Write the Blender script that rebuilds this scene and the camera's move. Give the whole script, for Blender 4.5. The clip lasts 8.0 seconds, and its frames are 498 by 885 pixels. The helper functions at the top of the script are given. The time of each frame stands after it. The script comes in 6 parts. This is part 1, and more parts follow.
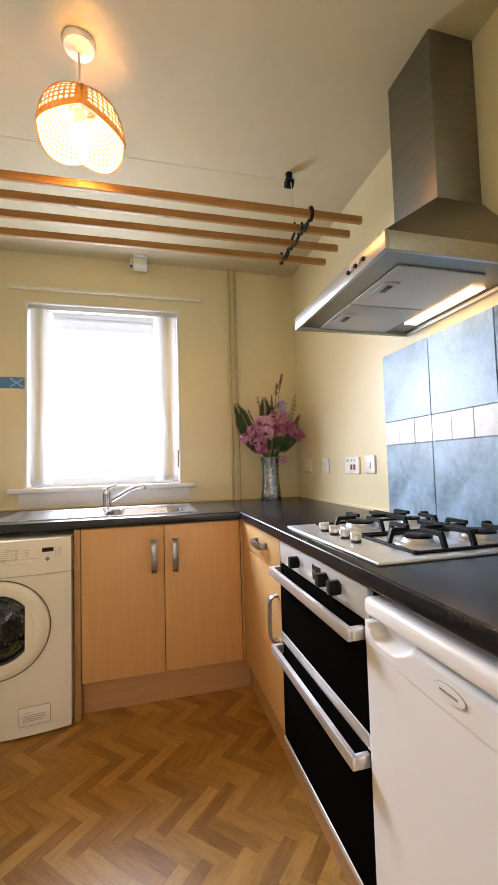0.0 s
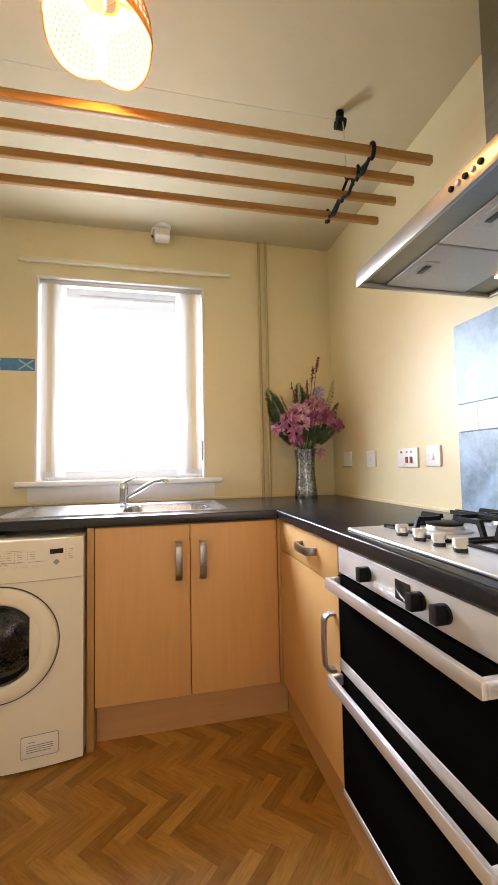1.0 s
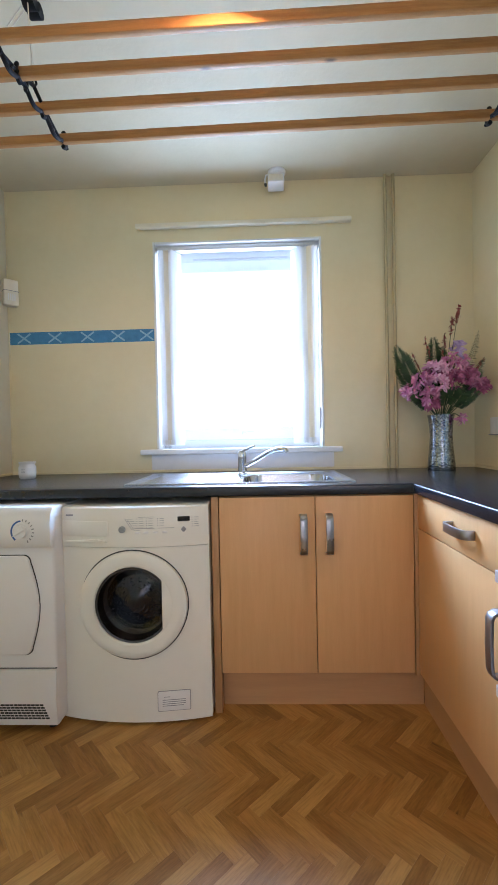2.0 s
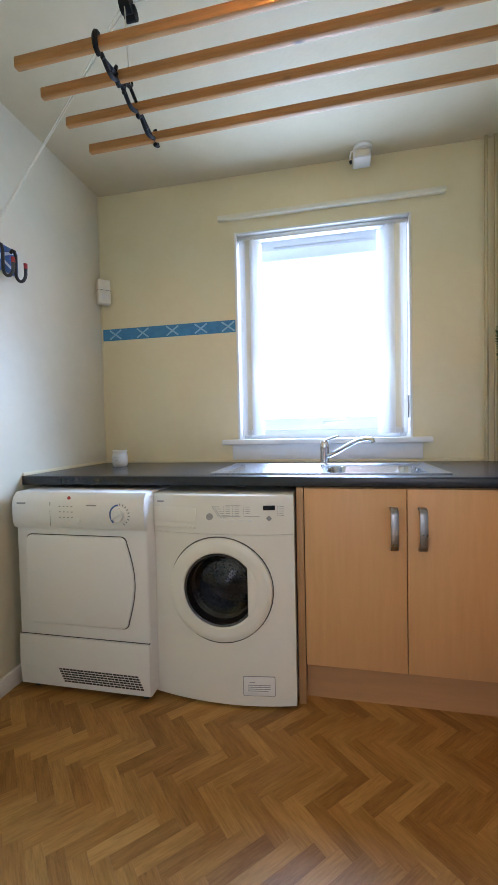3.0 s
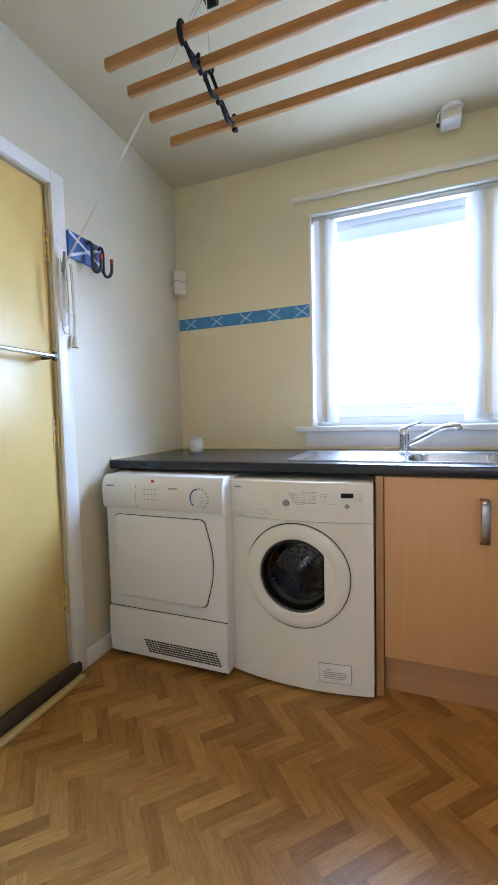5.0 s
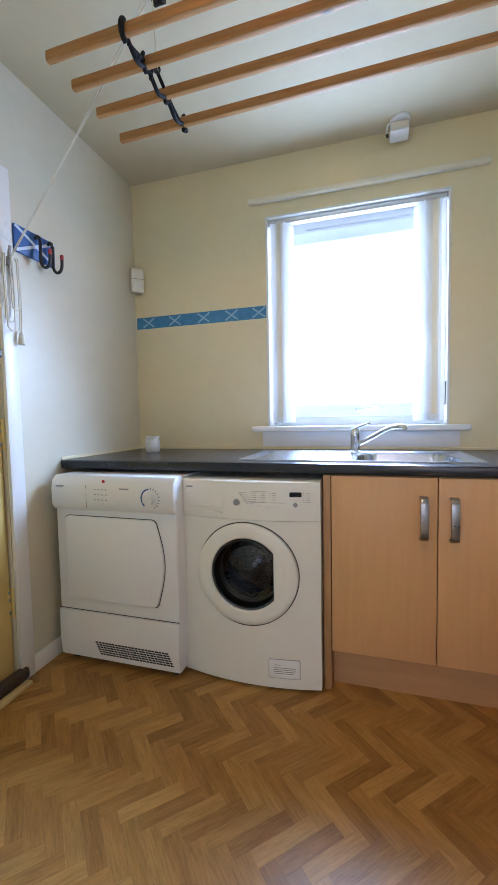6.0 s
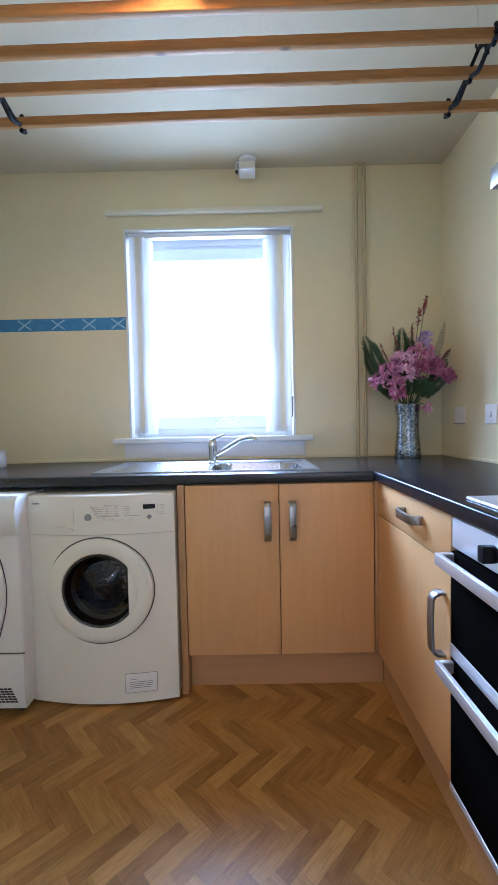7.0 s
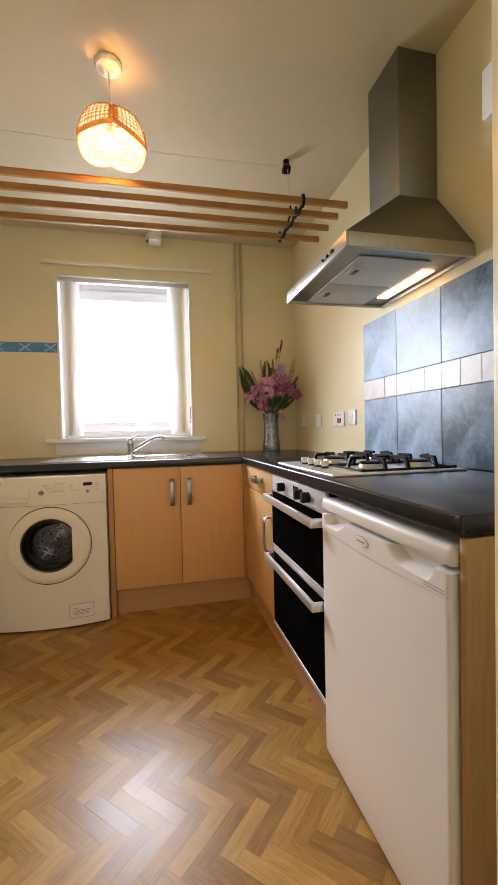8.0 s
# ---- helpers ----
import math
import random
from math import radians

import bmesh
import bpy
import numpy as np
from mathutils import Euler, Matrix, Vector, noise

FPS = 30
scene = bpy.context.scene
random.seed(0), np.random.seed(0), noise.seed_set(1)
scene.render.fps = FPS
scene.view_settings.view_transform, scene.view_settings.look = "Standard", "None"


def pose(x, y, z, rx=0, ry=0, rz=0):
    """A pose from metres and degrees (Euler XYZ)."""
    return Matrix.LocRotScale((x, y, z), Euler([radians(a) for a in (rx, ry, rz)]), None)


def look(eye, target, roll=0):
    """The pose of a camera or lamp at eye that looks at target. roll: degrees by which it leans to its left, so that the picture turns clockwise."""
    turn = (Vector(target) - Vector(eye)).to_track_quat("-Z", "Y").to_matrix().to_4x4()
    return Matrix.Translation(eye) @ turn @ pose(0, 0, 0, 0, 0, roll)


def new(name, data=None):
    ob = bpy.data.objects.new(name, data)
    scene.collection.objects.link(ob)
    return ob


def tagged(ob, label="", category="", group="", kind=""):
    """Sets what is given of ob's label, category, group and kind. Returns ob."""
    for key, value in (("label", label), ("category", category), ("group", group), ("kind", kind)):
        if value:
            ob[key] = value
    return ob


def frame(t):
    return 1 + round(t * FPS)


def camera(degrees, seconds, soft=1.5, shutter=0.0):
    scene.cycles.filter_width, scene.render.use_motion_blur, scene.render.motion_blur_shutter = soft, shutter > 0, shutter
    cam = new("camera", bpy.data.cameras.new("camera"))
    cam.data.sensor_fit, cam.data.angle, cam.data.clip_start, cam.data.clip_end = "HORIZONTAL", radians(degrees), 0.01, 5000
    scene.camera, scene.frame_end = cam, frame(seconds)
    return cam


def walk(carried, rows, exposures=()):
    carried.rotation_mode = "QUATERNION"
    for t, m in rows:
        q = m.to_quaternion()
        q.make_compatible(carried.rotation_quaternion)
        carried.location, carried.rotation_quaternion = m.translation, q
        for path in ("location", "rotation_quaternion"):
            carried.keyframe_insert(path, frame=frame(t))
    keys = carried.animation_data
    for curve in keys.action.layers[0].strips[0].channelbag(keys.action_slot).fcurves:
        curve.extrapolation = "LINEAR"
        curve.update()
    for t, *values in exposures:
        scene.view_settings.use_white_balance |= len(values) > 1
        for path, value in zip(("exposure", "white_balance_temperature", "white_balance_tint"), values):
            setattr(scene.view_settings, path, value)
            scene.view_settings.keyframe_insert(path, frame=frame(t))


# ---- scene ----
cam = camera(63.5, 8.0)
PATH = [
    (0, (0.142, 0.129, 1.135), (0.643, 2.062, 1.246), -1.6),
    (0.5, (0.155, 0.288, 1.11), (0.645, 2.223, 1.242), -1.4),
    (1, (0.101, 0.429, 1.097), (0.538, 2.377, 1.21), -1.1),
    (1.5, (0.074, 0.53, 1.091), (0.263, 2.521, 1.133), -1.0),
    (2, (0.024, 0.581, 1.095), (-0.04, 2.579, 1.063), -1.2),
    (2.2, (0.015, 0.594, 1.089), (-0.14, 2.588, 1.045), -1.2),
    (3.5, (-0.08, 0.592, 1.087), (-0.593, 2.524, 1.008), -1.3),
    (4, (-0.102, 0.582, 1.087), (-0.714, 2.483, 0.991), -1.4),
    (5.5, (-0.056, 0.587, 1.082), (-0.779, 2.447, 0.957), -1.4),
    (6, (-0.005, 0.597, 1.085), (-0.584, 2.507, 0.959), -1.1),
    (6.5, (0.058, 0.592, 1.092), (-0.282, 2.559, 0.971), -1.2),
    (7, (0.12, 0.557, 1.094), (0.109, 2.555, 1.005), -1.2),
    (7.2, (0.162, 0.466, 1.095), (0.536, 2.43, 1.051), -1.2),
    (7.4, (0.141, 0.325, 1.083), (0.744, 2.231, 1.087), -1.3),
    (7.5, (0.124, 0.245, 1.067), (0.765, 2.139, 1.098), -1.3),
    (7.7, (0.104, 0.071, 1.07), (0.751, 1.963, 1.095), -1.2),
    (8, (0.096, -0.251, 1.054), (0.544, 1.697, 0.999), -1.3),
]
# the clip's camera cools its white balance as it turns to the window and warms again
EXPOSURES = [
    (0.0, 0.42, 10300, 37), (0.6, 0.42, 10600, 38), (1.0, 0.49, 11000, 39), (1.5, 0.49, 8700, 35), (2.0, 0.52, 6700, 32), (2.4, 0.44, 6700, 31), (3.5, 0.34, 6800, 31),
    (5.5, 0.36, 6800, 32), (6.5, 0.38, 6300, 32), (7.0, 0.33, 6200, 32), (7.4, 0.27, 10000, 38), (8.0, 0.12, 11200, 39),
]
walk(cam, [(t, look(eye, target, roll)) for t, eye, target, roll in PATH], EXPOSURES)

# ---- world and lights ----
world = bpy.data.worlds.new("world")
scene.world = world
world.use_nodes = True
wn = world.node_tree.nodes
sky = wn.new("ShaderNodeTexSky")
sky.sky_type, sky.sun_disc = "NISHITA", False
sky.sun_elevation, sky.sun_rotation, sky.dust_density, sky.air_density = radians(40), radians(200), 10.0, 1.0
wn["Background"].inputs["Strength"].default_value = 0.15
world.node_tree.links.new(sky.outputs["Color"], wn["Background"].inputs["Color"])


def lamp(name, kind, m, watts, colour, **sizes):
    data = bpy.data.lights.new(name, kind)
    data.energy, data.color = watts, colour
    for key, value in sizes.items():
        if key == "size":
            data.size = value
        elif key == "size_y":
            data.size_y = value
        elif key == "shape":
            data.shape = value
        elif key == "radius":
            data.shadow_soft_size = value
        elif key == "angle":
            data.angle = value
        elif key == "spread":
            data.spread = value
    ob = new(name, data)
    ob.matrix_basis = m
    return ob


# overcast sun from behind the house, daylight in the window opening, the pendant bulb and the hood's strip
lamp("sun", "SUN", look((0, 0, 10), (1.2, 3.0, 2.0)), 1.0, (1.0, 0.95, 0.88), angle=radians(12))
lamp("window_daylight", "AREA", look((-0.095, 3.075, 1.62), (-0.095, 0.0, 1.36)), 19, (0.35, 0.645, 1.0), shape="RECTANGLE", size=0.88, size_y=1.06)
lamp("window_skylight", "AREA", look((-0.095, 2.825, 1.66), (-0.095, 1.425, 0.86)), 33, (0.35, 0.645, 1.0), shape="RECTANGLE", size=0.60, size_y=0.60, spread=radians(130))
# extra panel before the sash, added to veil the frame and brighten reflections
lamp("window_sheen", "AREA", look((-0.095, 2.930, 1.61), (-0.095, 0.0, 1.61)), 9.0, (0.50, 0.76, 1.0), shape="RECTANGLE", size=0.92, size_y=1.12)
lamp("bulb_light", "POINT", pose(-0.046, 1.44, 2.196), 42, (1.0, 0.61, 0.26), radius=0.034)
# unseen fill lamp, added behind the camera to brighten floor and cupboard fronts
lamp("hall_fill", "AREA", look((-0.05, -1.52, 1.30), (0.0, 2.0, 0.75)), 5.4, (0.46, 0.72, 1.0), shape="RECTANGLE", size=1.0, size_y=1.3)
lamp("hood_light", "AREA", pose(1.125, 1.27, 1.646), 0.14, (1.0, 0.88, 0.70), shape="RECTANGLE", size=0.045, size_y=0.32)


# ---- materials ----
def surf(name, c1, c2, scale=8.0, rough=0.5, metal=0.0, bump=0.0, bscale=120.0, stretch=(1, 1, 1), coat=0.0, speck=0.0, rvar=0.08,
         emit=None, glow=0.0, per="", trans=0.0, spec=0.5, detail=6.0):
    """A surface of two tones mixed at two scales, with uneven gloss and fine relief."""
    m = bpy.data.materials.new(name)
    m.use_nodes = True
    nt = m.node_tree
    n, link = nt.nodes, nt.links.new
    b = n["Principled BSDF"]
    co = n.new("ShaderNodeTexCoord")
    mp = n.new("ShaderNodeMapping")
    mp.inputs["Scale"].default_value = stretch
    link(co.outputs["Object"], mp.inputs["Vector"])
    big = n.new("ShaderNodeTexNoise")
    big.inputs["Scale"].default_value, big.inputs["Detail"].default_value = scale, detail
    big.inputs["Roughness"].default_value = 0.6
    small = n.new("ShaderNodeTexNoise")
    small.inputs["Scale"].default_value, small.inputs["Detail"].default_value = scale * 9, 4
    for t in (big, small):
        link(mp.outputs["Vector"], t.inputs["Vector"])
    add = n.new("ShaderNodeMath")
    add.operation = "MULTIPLY_ADD"
    link(small.outputs["Fac"], add.inputs[0])
    add.inputs[1].default_value = 0.35
    link(big.outputs["Fac"], add.inputs[2])
    fac = add.outputs[0]
    if per:
        info = n.new("ShaderNodeObjectInfo" if per == "object" else "ShaderNodeNewGeometry")
        r = n.new("ShaderNodeMath")
        r.operation = "MULTIPLY_ADD"
        link(info.outputs["Random" if per == "object" else "Random Per Island"], r.inputs[0])
        r.inputs[1].default_value = 0.42
        link(fac, r.inputs[2])
        sub = n.new("ShaderNodeMath")
        sub.operation = "SUBTRACT"
        link(r.outputs[0], sub.inputs[0])
        sub.inputs[1].default_value = 0.21
        fac = sub.outputs[0]
    ramp = n.new("ShaderNodeValToRGB")
    ramp.color_ramp.elements[0].position, ramp.color_ramp.elements[0].color = 0.42, (*c1, 1)
    ramp.color_ramp.elements[1].position, ramp.color_ramp.elements[1].color = 0.92, (*c2, 1)
    link(fac, ramp.inputs["Fac"])
    link(ramp.outputs["Color"], b.inputs["Base Color"])
    rr = n.new("ShaderNodeMapRange")
    rr.inputs["From Min"].default_value, rr.inputs["From Max"].default_value = 0.4, 0.95
    rr.inputs["To Min"].default_value, rr.inputs["To Max"].default_value = max(0.02, rough - rvar), min(1.0, rough + rvar)
    link(fac, rr.inputs["Value"])
    link(rr.outputs["Result"], b.inputs["Roughness"])
    b.inputs["Metallic"].default_value = metal
    b.inputs["Coat Weight"].default_value = coat
    b.inputs["Coat Roughness"].default_value = 0.08
    b.inputs["Specular IOR Level"].default_value = spec
    b.inputs["Transmission Weight"].default_value = trans
    if bump:
        fine = n.new("ShaderNodeTexNoise")
        fine.inputs["Scale"].default_value, fine.inputs["Detail"].default_value = bscale, 5
        link(mp.outputs["Vector"], fine.inputs["Vector"])
        bp = n.new("ShaderNodeBump")
        bp.inputs["Strength"].default_value, bp.inputs["Distance"].default_value = bump, 0.002
        link(fine.outputs["Fac"], bp.inputs["Height"])
        link(bp.outputs["Normal"], b.inputs["Normal"])
    if emit:
        b.inputs["Emission Color"].default_value = (*emit, 1)
        b.inputs["Emission Strength"].default_value = glow
    return m


def clear_glass(name, tint=(1, 1, 1), rough=0.0):
    m = bpy.data.materials.new(name)
    m.use_nodes = True
    b = m.node_tree.nodes["Principled BSDF"]
    b.inputs["Base Color"].default_value = (*tint, 1)
    b.inputs["Transmission Weight"].default_value = 1.0
    b.inputs["Roughness"].default_value, b.inputs["IOR"].default_value = rough, 1.45
    return m


def sheer(name, colour, amount):
    """Thin cloth or paper that lets part of the light through."""
    m = surf(name, colour, tuple(min(1, c * 1.05) for c in colour), 30, 0.8, bump=0.2, bscale=600)
    n, link = m.node_tree.nodes, m.node_tree.links.new
    tr, mix = n.new("ShaderNodeBsdfTranslucent"), n.new("ShaderNodeMixShader")
    tr.inputs["Color"].default_value = (*colour, 1)
    mix.inputs["Fac"].default_value = amount
    out = n["Material Output"]
    link(n["Principled BSDF"].outputs[0], mix.inputs[1])
    link(tr.outputs[0], mix.inputs[2])
    link(mix.outputs[0], out.inputs["Surface"])
    return m


M = {}
M["wall"] = surf("cream_wall_paint", (0.78, 0.675, 0.43), (0.84, 0.74, 0.50), 2.5, 0.39, bump=0.25, bscale=90)
M["wall_pale"] = surf("pale_cream_wall_paint", (0.67, 0.615, 0.475), (0.73, 0.675, 0.535), 2.5, 0.42, bump=0.25, bscale=90)
# white ceiling dulled and ambered: the bulb's warm light is in this colour
M["ceiling"] = surf("bulb_warmed_ceiling", (0.58, 0.49, 0.325), (0.64, 0.555, 0.385), 1.6, 0.75, bump=0.3, bscale=60)
# pipe paint darker than the wall, in place of shadow lines beside the pipes
M["pipe_paint"] = surf("shaded_cream_paint", (0.47, 0.38, 0.21), (0.58, 0.48, 0.28), 12, 0.45, bump=0.15)
M["white_paint"] = surf("white_gloss_paint", (0.78, 0.77, 0.74), (0.86, 0.85, 0.82), 6, 0.32, bump=0.08, bscale=70)
M["cream_gloss"] = surf("cream_gloss_paint", (0.80, 0.745, 0.60), (0.86, 0.81, 0.67), 6, 0.35, bump=0.08, bscale=70)
M["yellow_paint"] = surf("yellow_gloss_paint", (0.70, 0.485, 0.155), (0.77, 0.56, 0.21), 3, 0.34, bump=0.06, bscale=25)
M["hall"] = surf("hall_paint", (0.55, 0.48, 0.36), (0.62, 0.55, 0.42), 3, 0.7, bump=0.2)
M["vinyl"] = surf("vinyl_joint", (0.24, 0.125, 0.04), (0.30, 0.165, 0.06), 20, 0.4, bump=0.2)
M["worktop"] = surf("charcoal_laminate", (0.010, 0.0115, 0.0165), (0.015, 0.017, 0.0235), 45, 0.25, rvar=0.0, spec=0.48)
M["beech"] = surf("beech_laminate", (0.67, 0.36, 0.152), (0.73, 0.41, 0.185), 5, 0.42, stretch=(9, 9, 0.7), bump=0.06, bscale=60)
# recess shade put into the plinths: the door beech, about a quarter darker
M["beech_plinth"] = surf("shaded_plinth_laminate", (0.50, 0.265, 0.118), (0.57, 0.31, 0.14), 5, 0.45, stretch=(0.7, 0.7, 9), bump=0.06, bscale=60)
# shade put into the beech of carcasses, corner post and end panels
M["beech_shaded"] = surf("shaded_beech_laminate", (0.40, 0.21, 0.085), (0.52, 0.29, 0.13), 12, 0.45, stretch=(8, 8, 0.6), bump=0.06)
M["pine"] = surf("varnished_pine", (0.36, 0.155, 0.05), (0.52, 0.255, 0.095), 14, 0.55, spec=0.3, stretch=(0.6, 8, 8), bump=0.1, bscale=80)
M["pine_pale"] = surf("pale_pine", (0.62, 0.44, 0.18), (0.72, 0.54, 0.26), 12, 0.4, stretch=(8, 0.6, 8), bump=0.1)
M["steel"] = surf("brushed_steel", (0.72, 0.73, 0.74), (0.76, 0.77, 0.78), 10, 0.38, 0.6, stretch=(6, 0.5, 6), rvar=0.0)
M["steel_dark"] = surf("hood_steel", (0.22, 0.21, 0.185), (0.27, 0.26, 0.235), 8, 0.38, 1.0, stretch=(1, 1, 6), rvar=0.0)
M["steel_satin"] = surf("satin_steel", (0.72, 0.73, 0.74), (0.78, 0.79, 0.80), 10, 0.32, 0.7, rvar=0.0)
M["sink_steel"] = surf("sink_steel", (0.47, 0.48, 0.50), (0.51, 0.52, 0.54), 6, 0.22, 1.0, rvar=0.0)
M["steel_rim"] = surf("rim_steel", (0.42, 0.415, 0.39), (0.50, 0.495, 0.47), 10, 0.36, 1.0, stretch=(6, 0.5, 6), rvar=0.0)
M["handle_steel"] = surf("dark_satin_steel", (0.30, 0.30, 0.31), (0.40, 0.40, 0.41), 14, 0.32, 1.0)
M["chrome"] = surf("chrome", (0.72, 0.73, 0.75), (0.80, 0.81, 0.83), 10, 0.09, 1.0, rvar=0.04)
M["iron"] = surf("black_iron", (0.006, 0.006, 0.007), (0.013, 0.013, 0.014), 60, 0.5, bump=0.1, bscale=300, spec=0.16)
M["black_glass"] = surf("black_oven_glass", (0.004, 0.0036, 0.0033), (0.006, 0.0055, 0.005), 4, 0.12, rvar=0.01, spec=0.0)
M["black_plastic"] = surf("black_plastic", (0.015, 0.015, 0.016), (0.03, 0.03, 0.032), 30, 0.4)
M["appliance"] = surf("white_enamel", (0.82, 0.81, 0.80), (0.85, 0.84, 0.83), 4, 0.36, rvar=0.0, spec=0.45)
M["appliance_plastic"] = surf("white_plastic", (0.82, 0.81, 0.79), (0.85, 0.84, 0.82), 7, 0.36, rvar=0.03)
M["washer_enamel"] = surf("cream_white_enamel", (0.82, 0.80, 0.715), (0.85, 0.83, 0.75), 4, 0.30, rvar=0.0)
M["grey_print"] = surf("grey_print", (0.27, 0.27, 0.28), (0.34, 0.34, 0.35), 20, 0.5)
M["gap"] = surf("shadow_gap_seal", (0.03, 0.03, 0.03), (0.06, 0.06, 0.06), 20, 0.7)
M["slate"] = surf("slate_blue_tile", (0.045, 0.098, 0.145), (0.30, 0.54, 0.73), 7, 0.34, spec=0.55, rvar=0.06, per="object", detail=10)
M["strip_tile"] = surf("stone_white_tile", (0.60, 0.60, 0.60), (0.72, 0.72, 0.71), 22, 0.35, bump=0.05, bscale=60, per="object")
M["grout"] = surf("tile_grout", (0.50, 0.51, 0.52), (0.60, 0.61, 0.62), 40, 0.8, bump=0.3)
M["blue"] = surf("blue_border_paper", (0.028, 0.20, 0.42), (0.05, 0.29, 0.54), 25, 0.5, bump=0.15, bscale=200)
M["blue_pale"] = surf("pale_blue_print", (0.22, 0.47, 0.65), (0.35, 0.60, 0.74), 40, 0.5)
M["flag_blue"] = surf("flag_blue_enamel", (0.02, 0.10, 0.33), (0.04, 0.15, 0.42), 20, 0.35)
M["flag_white"] = surf("flag_white_enamel", (0.55, 0.66, 0.80), (0.65, 0.75, 0.86), 20, 0.4)
M["red"] = surf("red_plastic", (0.40, 0.025, 0.03), (0.50, 0.05, 0.05), 20, 0.4)
M["rope"] = surf("cotton_cord", (0.62, 0.55, 0.42), (0.76, 0.70, 0.58), 200, 0.85, bump=0.6, bscale=900)
M["brush"] = surf("brown_draught_brush", (0.035, 0.022, 0.014), (0.09, 0.06, 0.04), 150, 0.9, bump=0.8, bscale=500)
M["rattan"] = sheer("woven_rattan", (0.80, 0.40, 0.13), 0.40)
M["paper"] = sheer("white_lamp_lining", (0.80, 0.79, 0.76), 0.42)
# translucent so that the lamp behind makes the solid frame glow white
M["upvc"] = sheer("white_upvc", (0.92, 0.93, 0.94), 0.27)
M["blind"] = sheer("cream_blind_cloth", (0.93, 0.86, 0.72), 0.72)
M["blind_white"] = sheer("white_blind_cloth", (0.95, 0.95, 0.95), 0.75)
M["bulb"] = surf("warm_bulb", (0.9, 0.85, 0.7), (0.9, 0.85, 0.7), 5, 0.4, emit=(1.0, 0.80, 0.48), glow=40.0)
M["hood_lamp"] = surf("hood_lamp_lens", (0.9, 0.85, 0.75), (0.9, 0.85, 0.75), 5, 0.4, emit=(1.0, 0.78, 0.50), glow=2.4)
M["glass"] = clear_glass("window_glass")
M["smoked"] = clear_glass("dark_door_glass", (0.34, 0.35, 0.37))
M["jar_glass"] = clear_glass("jar_glass", (0.97, 0.97, 0.96))
M["frosted"] = sheer("frosted_white_glass", (0.86, 0.84, 0.80), 0.35)
M["wax"] = surf("cream_wax", (0.80, 0.74, 0.62), (0.86, 0.81, 0.70), 20, 0.5)
M["drum"] = surf("drum_steel", (0.24, 0.245, 0.255), (0.36, 0.37, 0.385), 30, 0.2, 1.0, rvar=0.05)
M["drum_dark"] = surf("dark_rim_plastic", (0.035, 0.036, 0.038), (0.055, 0.056, 0.058), 30, 0.25)
M["petal"] = surf("pink_petal", (0.58, 0.14, 0.33), (0.84, 0.42, 0.61), 30, 0.55, per="island")
M["petal_rose"] = surf("rose_petal", (0.36, 0.06, 0.17), (0.66, 0.22, 0.40), 30, 0.55, per="island")
M["petal_pale"] = surf("pale_pink_petal", (0.74, 0.30, 0.52), (0.92, 0.62, 0.76), 30, 0.55, per="island")
M["petal_lilac"] = surf("lilac_petal", (0.45, 0.32, 0.62), (0.68, 0.55, 0.80), 30, 0.55, per="island")
M["petal_red"] = surf("rust_plume", (0.22, 0.035, 0.03), (0.42, 0.12, 0.09), 40, 0.7, per="island")
M["leaf"] = surf("fern_green", (0.012, 0.035, 0.012), (0.045, 0.10, 0.03), 30, 0.5, per="island")
M["hedge"] = surf("hedge_leaf", (0.035, 0.06, 0.022), (0.08, 0.125, 0.05), 3, 0.6, per="island")
M["grass"] = surf("lawn_grass", (0.06, 0.10, 0.03), (0.12, 0.17, 0.06), 0.8, 0.9, bump=0.5, bscale=30)
M["display"] = surf("dark_display", (0.008, 0.010, 0.012), (0.016, 0.018, 0.02), 10, 0.15)
M["filter"] = surf("mesh_filter", (0.52, 0.48, 0.44), (0.64, 0.59, 0.54), 150, 0.5, 0.6, bump=0.5, bscale=900)
M["sage"] = surf("lower_wall_white", (0.78, 0.78, 0.77), (0.86, 0.86, 0.85), 5, 0.5, bump=0.15)


def mirror_vase():
    """Silvered mosaic glass: small facets, each tipped a little."""
    m = bpy.data.materials.new("silver_mosaic_glass")
    m.use_nodes = True
    nt = m.node_tree
    n, link = nt.nodes, nt.links.new
    b = n["Principled BSDF"]
    co, vo = n.new("ShaderNodeTexCoord"), n.new("ShaderNodeTexVoronoi")
    vo.inputs["Scale"].default_value = 120
    link(co.outputs["Object"], vo.inputs["Vector"])
    ramp = n.new("ShaderNodeValToRGB")
    ramp.color_ramp.elements[0].color, ramp.color_ramp.elements[1].color = (0.05, 0.065, 0.085, 1), (0.46, 0.50, 0.54, 1)
    link(vo.outputs["Color"], ramp.inputs["Fac"])
    link(ramp.outputs["Color"], b.inputs["Base Color"])
    b.inputs["Metallic"].default_value, b.inputs["Roughness"].default_value = 1.0, 0.14
    bp = n.new("ShaderNodeBump")
    bp.inputs["Strength"].default_value, bp.inputs["Distance"].default_value = 0.35, 0.002
    link(vo.outputs["Distance"], bp.inputs["Height"])
    link(bp.outputs["Normal"], b.inputs["Normal"])
    return m


